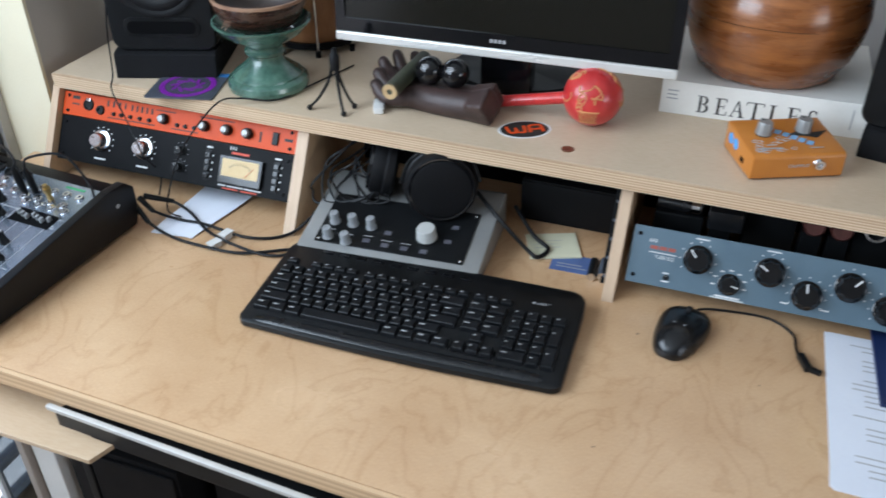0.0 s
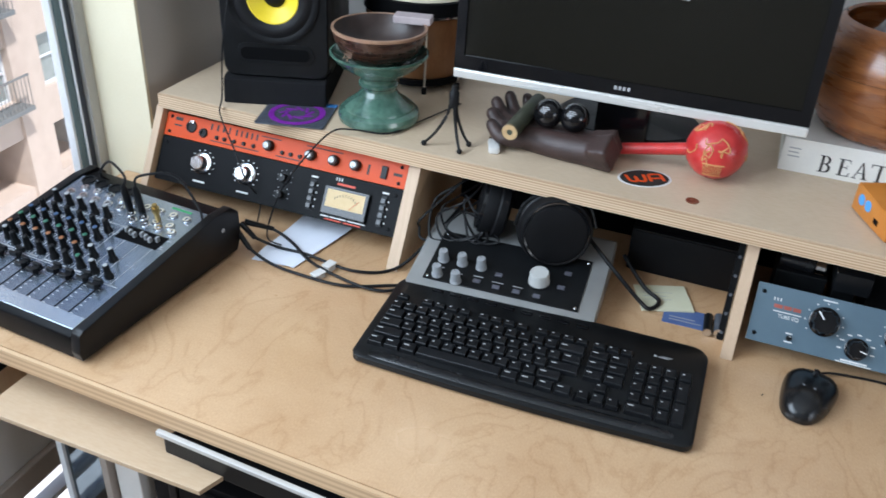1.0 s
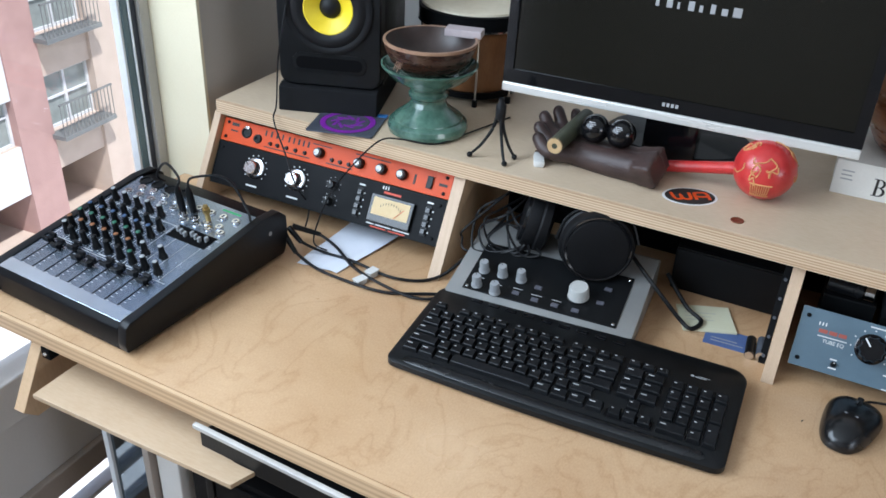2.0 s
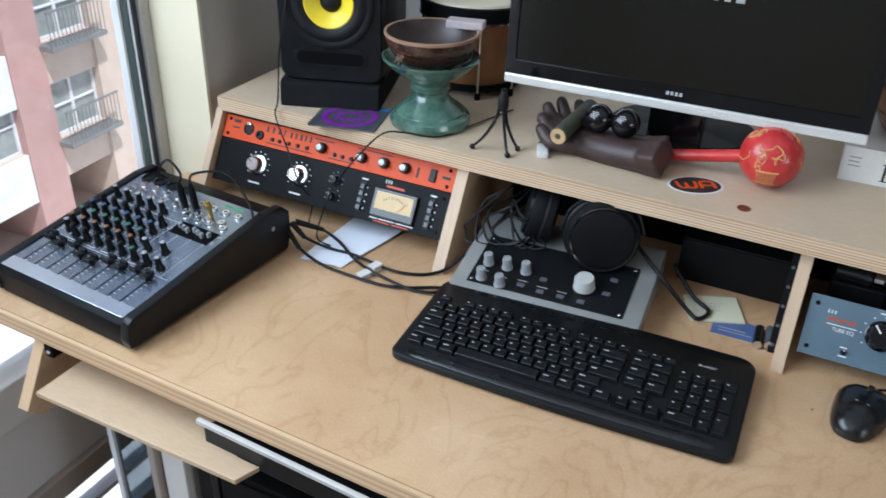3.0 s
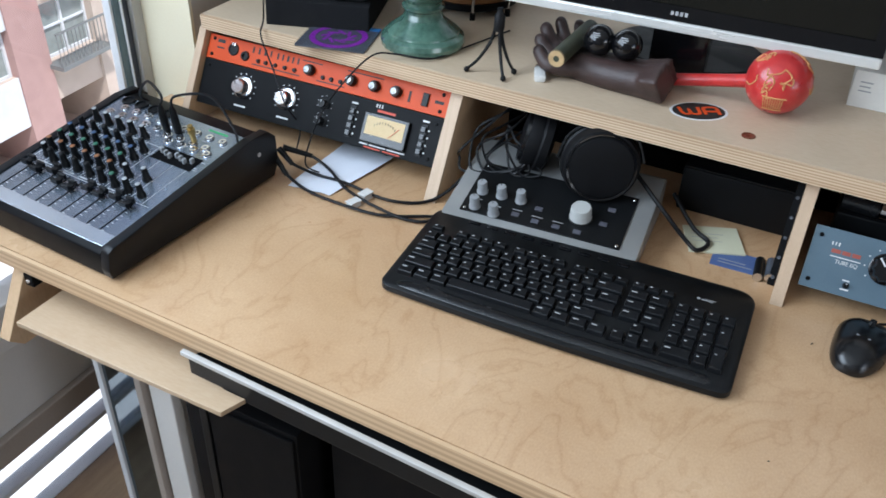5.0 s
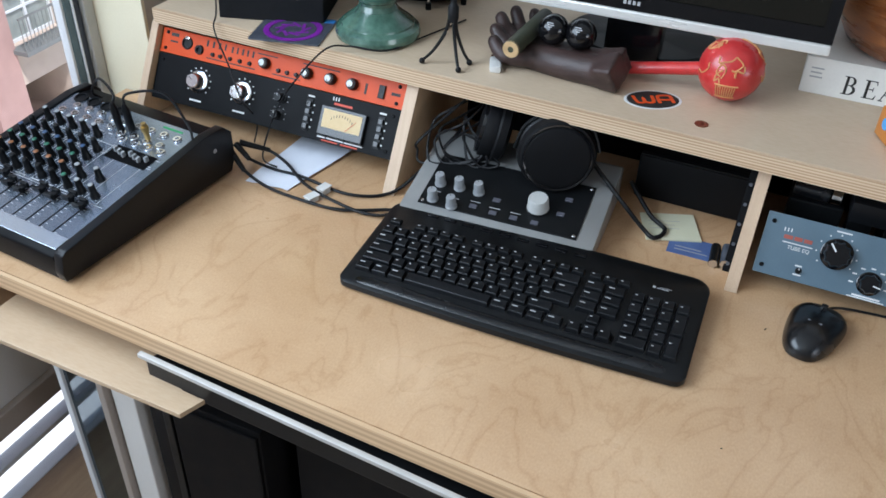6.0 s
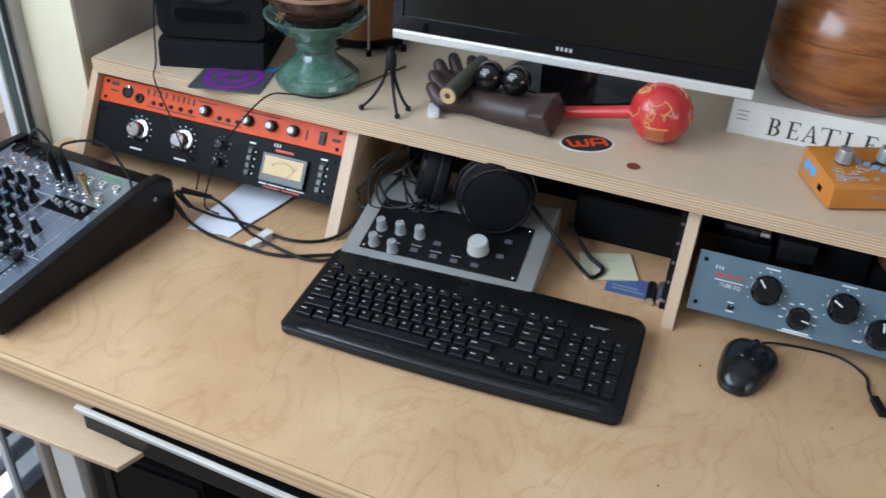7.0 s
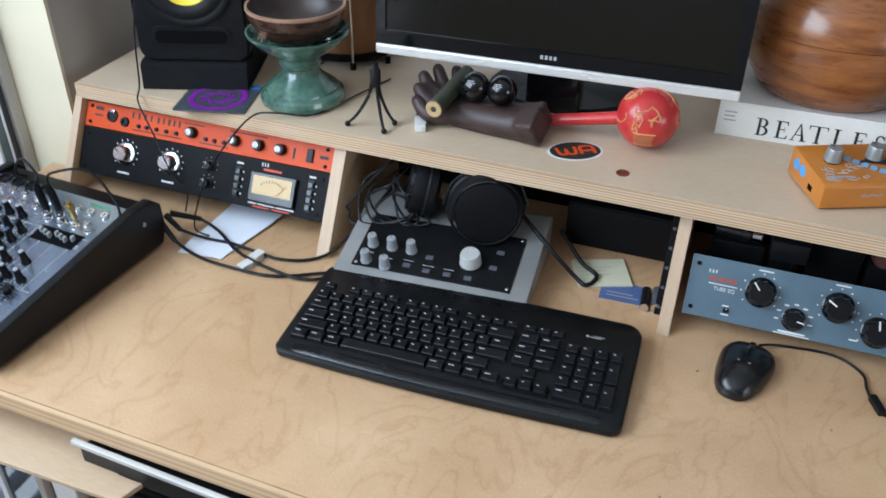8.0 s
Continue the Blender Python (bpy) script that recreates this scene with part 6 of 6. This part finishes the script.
# plugs standing in the mixer
for i, (u, v) in enumerate(((0.55, 0.84), (0.62, 0.86))):
    jp = thing("jack_plug", "black jack plug with its lead standing in the mixer", "plug", group="plugs in the mixer")
    jp.matrix_world = mx.matrix_world @ fm(u, v)
    part("sleeve", lathe(bmesh.new(), [(0, 0.003), (0.0062, 0.003), (0.0066, 0.02), (0.0058, 0.042), (0.003, 0.052), (0, 0.053)], 14), "black", jp, "", True)
    part("lead", tube(bmesh.new(), [(0, 0, 0.05), (0.004, 0.01, 0.066), (0.05, 0.03 + 0.01 * i, 0.062), (0.09, 0.035, 0.02), (0.11, 0.02, 0.006)] if i else [(0, 0, 0.05), (-0.003, 0.01, 0.063), (-0.06, 0.035, 0.06), (-0.11, 0.05, 0.01), (-0.10, 0.075, -0.02)], 0.0022, 8, 6), "rubber", jp, "", True)
ad = thing("gold_adapter", "gold-plated jack adapter standing in the mixer", "adapter")
ad.matrix_world = mx.matrix_world @ fm(0.77, 0.835)
part("barrel", lathe(bmesh.new(), [(0, 0.003), (0.0045, 0.003), (0.0045, 0.018), (0.0062, 0.019), (0.0062, 0.027), (0, 0.027)], 14), "gold", ad, "", True) if M.setdefault("gold", mat("gold_plate", (0.55, 0.38, 0.14), None, 0.3, 0.9, bump=0)) else None
part("tip", lathe(bmesh.new(), [(0, 0.027), (0.004, 0.027), (0.004, 0.033), (0, 0.034)], 10), "gold", ad, "", True)

# ---- middle bay ----
hp = thing("headphones", "black closed headphones resting on the monitor controller", "headphones")
def cup(c, towards, r, pr):
    m = Matrix.Translation(c) @ Vector(towards).to_track_quat("Z", "Y").to_matrix().to_4x4()
    sh_ = part("ear_cup", lathe(bmesh.new(), [(0, 0.020), (r * 0.55, 0.020), (r * 0.80, 0.017), (r * 0.86, 0.013), (r * 0.95, 0.011), (r, 0.002), (r * 0.98, -0.008), (0, -0.008)], 40), "matt_black", hp, "black ear cup", True, 30)
    sh_.matrix_local = m
    part("trim_ring", lathe(bmesh.new(), [(r * 0.83, 0.0165), (r * 0.88, 0.0175), (r * 0.9, 0.0125)], 40), "black_gloss", sh_, "thin glossy ring", True)
    part("cushion", lathe(bmesh.new(), [(r * 0.5, -0.010), (r * 0.55, -0.024), (r * 0.8, -0.030), (r * 1.02, -0.024), (r * 1.04, -0.012), (r * 0.95, -0.008)], 40), "rubber", sh_, "padded cushion", True)
cup((0.757, 0.070, 0.858), (0.36, -0.92, 0.12), 0.060, 0)
cup((0.634, 0.105, 0.856), (-0.93, -0.30, 0.22), 0.049, 0)
arch = [Vector((0.754, 0.077, 0.857)) + 0.065 * (math.cos(a) * Vector((0.95, 0.31, 0.0)) + math.sin(a) * Vector((-0.05, 0.16, 0.985))) for a in (0.1, 0.7, 1.3, 1.9, 2.5, 3.1)]
part("yoke", tube(bmesh.new(), [tuple(p) for p in arch], 0.003, 8, 6), "black", hp, "slim black yoke", True)
part("headband", tube(bmesh.new(), [(0.755, 0.135, 0.892), (0.775, 0.22, 0.897), (0.745, 0.31, 0.88), (0.68, 0.31, 0.88), (0.64, 0.21, 0.89), (0.655, 0.115, 0.893)], 0.0075, 10, 6), "rubber", hp, "padded headband", True)
part("lead", tube(bmesh.new(), [(0.805, 0.115, 0.832), (0.86, 0.085, 0.80), (0.905, 0.075, 0.765), (0.925, 0.07, 0.757), (0.935, 0.10, 0.757), (0.905, 0.12, 0.764), (0.86, 0.16, 0.79)], 0.0036, 8, 6), "rubber", hp, "black cable loop", True)
rnd = random.Random(12)
for k in (0, 1, 2, 3, 4, 5, 6):
    x = 0.525 + 0.012 * k
    cl = thing("hanging_cable", "loop of thin black cable hanging in the desk bay", "cable", group="cables in the bay")
    z0 = 0.905 - 0.004 * k
    part("lead", tube(bmesh.new(), [(0.60 + 0.012 * k, 0.16 + rnd.uniform(-.04, .04), z0), (x + rnd.uniform(0.02, 0.07), 0.10 + rnd.uniform(-.03, .01), 0.885 - 0.006 * k), (x + 0.005, 0.08 + rnd.uniform(-.03, .02), 0.85 + rnd.uniform(-.02, .02)), (x + 0.006 * k, 0.06, 0.81), (x + 0.02 + 0.008 * k, 0.045 + 0.004 * k, 0.797 + 0.003 * k), (0.64, 0.075, 0.815 + 0.004 * k), (0.66, 0.12, 0.85)], 0.0021, 6, 6), "rubber", cl, "", True)
nt = thing("paper_note", "cream paper note pad lying in the desk bay", "note", (0.914, 0.068, DESK + 0.0012), 22)
part("pad", slab(0, 0.085, 0.0, 0.072, 0, 0.0025, m=None), "note", nt)
part("pencil_lines", bars(bmesh.new(), [(0.01, 0.06, 0.05, 0.0008), (0.01, 0.05, 0.04, 0.0008), (0.01, 0.055, 0.03, 0.0008)], 0.0026, 0.0002), "grey_ink", nt)
bc = thing("business_card", "blue printed card lying in the desk bay", "card", (0.948, 0.055, DESK), 2)
part("card", slab(0, 0.075, 0.0, 0.048, 0, 0.0008), "card_blue", bc) if M.setdefault("card_blue", mat("blue_card", (0.10, 0.16, 0.34), (0.07, 0.11, 0.26), 0.5, scale=30)) else None
part("print_lines", bars(bmesh.new(), [(0.01, 0.06, 0.012, 0.002), (0.01, 0.05, 0.02, 0.002)], 0.0009, 0.0002), "grey_ink", bc)
for i in range(2):
    bt = thing("battery", "small battery with a silver end lying in the desk bay", "battery", (1.019 + 0.0155 * i, 0.045 + 0.006 * i, DESK + 0.0072), 4, group="two batteries")
    part("sleeve", lathe(bmesh.new(), [(0, 0), (0.0071, 0), (0.0071, 0.046), (0, 0.046)], 18, m=pose(0, 0, 0, -90)), ("black", "grey_print")[i], bt, "", True)
    part("end_cap", lathe(bmesh.new(), [(0, -0.0008), (0.0066, -0.0008), (0.0069, 0.0)], 18, m=pose(0, 0, 0, -90)), "chrome", bt, "", True)
dv = thing("power_unit", "black power supply box at the back of the desk bay", "power supply", (0.862, 0.185, DESK))
part("case", slab(0, 0.178, 0, 0.2, 0, 0.078, 0.006), "matt_black", dv, "", True)
part("top_lip", slab(0.002, 0.176, 0.001, 0.01, 0.0782, 0.081, 0.001), "black", dv)
rk = thing("rack_strip", "black punched rack rail inside the desk bay", "rack rail", (1.034, 0.045, DESK))
part("rail", prism(bmesh.new(), [(0.0, 0.0), (0.012, 0.0), (0.098, 0.16), (0.086, 0.16)], 0, 0.010, "x"), "black_metal", rk)
for i in range(6):
    s = part("screw_hole", lathe(bmesh.new(), [(0, 0.001), (0.0022, 0.001), (0.0028, 0)], 10), "grey_print", rk)
    s.matrix_local = pose(0.005, 0.0145 * i + 0.004, 0.026 * i + 0.012, 60)

# ---- right bay, behind the equaliser ----
mic = thing("microphone", "black microphone with a silver collar lying behind the equaliser", "microphone", (1.095, 0.150, DESK))
part("rest", slab(0.0, 0.075, -0.02, 0.05, 0, 0.098, 0.003), "black", mic)
part("barrel", lathe(bmesh.new(), [(0, 0), (0.013, 0.001), (0.014, 0.05), (0.0105, 0.052), (0, 0.053)], 20, m=pose(0.002, -0.006, 0.111, 0, 90, -4)), "black_gloss_worn", mic, "", True)
part("collar", lathe(bmesh.new(), [(0.011, 0.052), (0.0125, 0.053), (0.0125, 0.066), (0.009, 0.068), (0.0085, 0.060)], 20, m=pose(0.002, -0.006, 0.111, 0, 90, -4)), "chrome", mic, "silver collar", True)
bx = thing("power_adapter", "black plug-in adapter resting behind the equaliser", "adapter", (1.176, 0.118, DESK))
part("stem", slab(0.004, 0.036, 0.012, 0.05, 0, 0.095), "black", bx)
part("body", slab(0, 0.052, -0.012, 0.05, 0.0952, 0.128, 0.004), "black_key", bx, "", True)
jb = thing("jack_box", "black box with two chrome jack sockets behind the equaliser", "jack box", (1.232, 0.150, DESK))
part("body", slab(0, 0.074, 0, 0.08, 0, 0.138, 0.003), "black", jb, "", True)
for x in (0.022, 0.050):
    part("jack_socket", lathe(bmesh.new(), [(0, 0.001), (0.004, 0.001), (0.0045, 0.005), (0.0078, 0.005), (0.009, 0)], 18, m=pose(x, 0, 0.124, 75)), "chrome", jb, "", True)
for x in (1.328, 1.366):
    ck = thing("brown_bottle_cap", "dull red-brown round cap standing behind the equaliser", "cap", (x, 0.150, DESK), group="brown caps")
    part("stand", slab(-0.015, 0.015, -0.01, 0.03, 0, 0.10), "black", ck)
    part("cap", lathe(bmesh.new(), [(0, 0.014), (0.013, 0.014), (0.016, 0.010), (0.0165, -0.012), (0, -0.012)], 24, m=pose(0, -0.012, 0.117, 75)), "brown_cap", ck, "", True) if M.setdefault("brown_cap", mat("red_brown_cap", (0.11, 0.035, 0.028), (0.06, 0.02, 0.017), 0.4, scale=40)) else None
rg = thing("chrome_ring_box", "black unit with a chrome ring behind the equaliser", "audio unit", (1.385, 0.15, DESK))
part("body", slab(0, 0.17, 0, 0.1, 0, 0.135, 0.003), "black", rg, "", True)
part("ring", lathe(bmesh.new(), [(0.012, 0), (0.0125, 0.004), (0.016, 0.004), (0.0165, 0)], 28, m=pose(0.03, 0, 0.115, 75)), "chrome", rg, "chrome ring", True)
# dirt specks on the desk
for x, y, a, l in ((1.111, -0.062, 65, 0.006), (1.095, -0.30, 20, 0.003), (1.285, -0.115, 80, 0.003)):
    dk = thing("crumb", "tiny dark crumb lying on the desk", "crumb", (x, y, DESK), a)
    part("grain", ball(bmesh.new(), (0, 0, 0.0009), 0.001, 8, (l / 0.002, 0.8, 0.8)), "bamboo", dk)

# ---- under the desk ----
mi = thing("leaning_mirror", "tall dark mirror in a pale metal frame under the desk", "mirror", (0.078, -0.372, 0), 0)
M["mirror"] = mat("mirror_glass", (0.16, 0.20, 0.23), (0.12, 0.155, 0.18), 0.05, 1.0, bump=0, rvar=0.02)
part("glass", slab(0.012, 0.088, 0.0, 0.004, 0.012, 0.60), "mirror", mi, "dark reflecting glass")
part("frame", slab(0, 0.012, -0.006, 0.02, 0, 0.61, 0.002), "sill", mi, "pale metal frame")
part("frame", slab(0.088, 0.102, -0.006, 0.02, 0, 0.61, 0.002), "brown_ledge", mi, "dull brown frame")
part("backing", slab(0.012, 0.088, 0.005, 0.02, 0.0, 0.61), "black", mi)
ps = thing("grey_post", "grey painted post standing under the desk", "post", (0.186, -0.368, 0))
part("column", slab(0, 0.047, 0, 0.05, 0.004, 0.655, 0.003), "grey_panel", ps)
part("foot", slab(-0.004, 0.051, -0.006, 0.056, 0, 0.005), "alu", ps)
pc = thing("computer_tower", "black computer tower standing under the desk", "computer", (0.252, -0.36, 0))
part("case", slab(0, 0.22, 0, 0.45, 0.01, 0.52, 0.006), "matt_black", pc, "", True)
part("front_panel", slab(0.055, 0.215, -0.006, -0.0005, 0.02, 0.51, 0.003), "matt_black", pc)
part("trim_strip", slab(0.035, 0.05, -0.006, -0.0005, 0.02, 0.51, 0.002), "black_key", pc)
for x in (0.02, 0.2):
    for y in (0.02, 0.42):
        part("foot", slab(x - 0.012, x + 0.012, y - 0.012, y + 0.012, 0, 0.0105), "rubber", pc)
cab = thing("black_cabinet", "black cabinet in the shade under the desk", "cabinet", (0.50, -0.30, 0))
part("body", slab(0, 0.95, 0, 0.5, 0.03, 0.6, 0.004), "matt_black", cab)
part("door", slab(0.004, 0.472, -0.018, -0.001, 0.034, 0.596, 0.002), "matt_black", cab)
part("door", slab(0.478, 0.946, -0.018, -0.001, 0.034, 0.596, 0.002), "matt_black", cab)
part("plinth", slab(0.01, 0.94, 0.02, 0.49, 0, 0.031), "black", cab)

# ---- outside the window ----
GZ = -13.5
solid("ground", slab(-900, -0.9, -900, 900, GZ - 0.5, GZ), "street", "grey street far below the window", "ground")
bd = thing("apartment_building", "red and tan brick apartment building across the street", "building", (-21.0, 16.25, GZ), 4)
L, HT = 92.0, 34.0
FL, BAY = 3.1, 3.4
nb = int(L / BAY)
part("roof", slab(-14.2, 0.25, -0.6 * L - 0.3, 0.4 * L + 0.3, HT, HT + 0.7), "stone", bd, "pale stone cornice")
y_lo = -0.6 * L
cols = bmesh.new()
tan = bmesh.new()
pale = bmesh.new()
for i in range(nb + 1):
    y = y_lo + i * BAY
    tgt = (cols, cols, tan, pale, tan)[i % 5]
    box(tgt, -14, 0.0, y - 0.65, y + 0.65, 0, HT)
part("brick_pier", cols, "brick", bd, "red brick piers paled by haze put into the colour")
part("tan_pier", tan, "hazy_tan_brick", bd, "tan brick piers")
part("pale_pier", pale, "stone", bd, "pale rendered piers")
nf = int(HT / FL)
span = bmesh.new()
for f in range(nf + 1):
    z = f * FL
    box(span, -13.9, -0.12, y_lo, y_lo + nb * BAY, z - 0.55, z + 0.75)
part("spandrel", span, "hazy_tan_brick", bd, "tan brick bands between the storeys")
panel_mesh = None
for i in range(0, nb, 5):
    for f in range(1, nf):
        m = Matrix.Translation((0, y_lo + (i + 0.5) * BAY, f * FL - 0.85))
        if panel_mesh is None:
            pnl = part("white_panel", slab(-0.11, -0.04, -1.04, 1.04, 0.0, 1.62, 0.02), "far_white", bd, "white cladding panel")
            panel_mesh = pnl.data
            pnl.matrix_local = m
        else:
            share("white_panel", panel_mesh, bd, m)
fr = bmesh.new()
w, hgt = BAY - 1.3, FL - 1.3
for x0, x1, z0, z1 in ((-w / 2, -w / 2 + 0.09, 0, hgt), (w / 2 - 0.09, w / 2, 0, hgt), (-0.05, 0.05, 0.09, hgt - 0.09), (-w / 2 + 0.09, w / 2 - 0.09, 0, 0.09), (-w / 2 + 0.09, w / 2 - 0.09, hgt - 0.09, hgt), (-w / 2 + 0.09, -0.05, hgt * 0.52, hgt * 0.52 + 0.06), (0.05, w / 2 - 0.09, hgt * 0.52, hgt * 0.52 + 0.06)):
    box(fr, -0.42, -0.30, x0, x1, z0, z1)
frame_mesh = glass_mesh = rail_mesh = None
rr = random.Random(2)
for i in range(nb):
    for f in range(1, nf):
        m = Matrix.Translation((0, y_lo + (i + 0.5) * BAY, f * FL + 0.75))
        if frame_mesh is None:
            wd = part("window", fr, "far_white", bd)
            frame_mesh = wd.data
            gl = part("pane", slab(-0.40, -0.37, -w / 2 + 0.05, w / 2 - 0.05, 0.05, hgt - 0.05), "far_glass", wd)
            glass_mesh = gl.data
            wd.matrix_local = m
        else:
            wd = share("window", frame_mesh, bd, m)
            share("pane", glass_mesh, wd, Matrix())
        if i % 3 == 1:
            if rail_mesh is None:
                rb = bmesh.new()
                box(rb, -0.1, 0.55, -1.15, 1.15, -0.16, -0.02)
                for k in range(15):
                    box(rb, 0.50, 0.52, -1.13 + k * 0.16, -1.11 + k * 0.16, -0.02, 1.0)
                box(rb, 0.48, 0.55, -1.15, 1.15, 1.0, 1.05)
                bl_ = part("balcony", rb, "far_iron", bd)
                rail_mesh = bl_.data
                bl_.matrix_local = m
            else:
                share("balcony", rail_mesh, bd, m)

# print that is too fine to pick apart
for ob in list(scene.objects):
    if ob.name.split(".")[0] in ("panel_print", "scratched_pattern", "legend_print", "red_print", "print_lines", "scale_marks", "button_marks", "logo_strokes", "screen_print", "pencil_lines", "dial_marks", "white_print", "small_print", "scrolled_print"):
        ob["kind"] = "stuff"
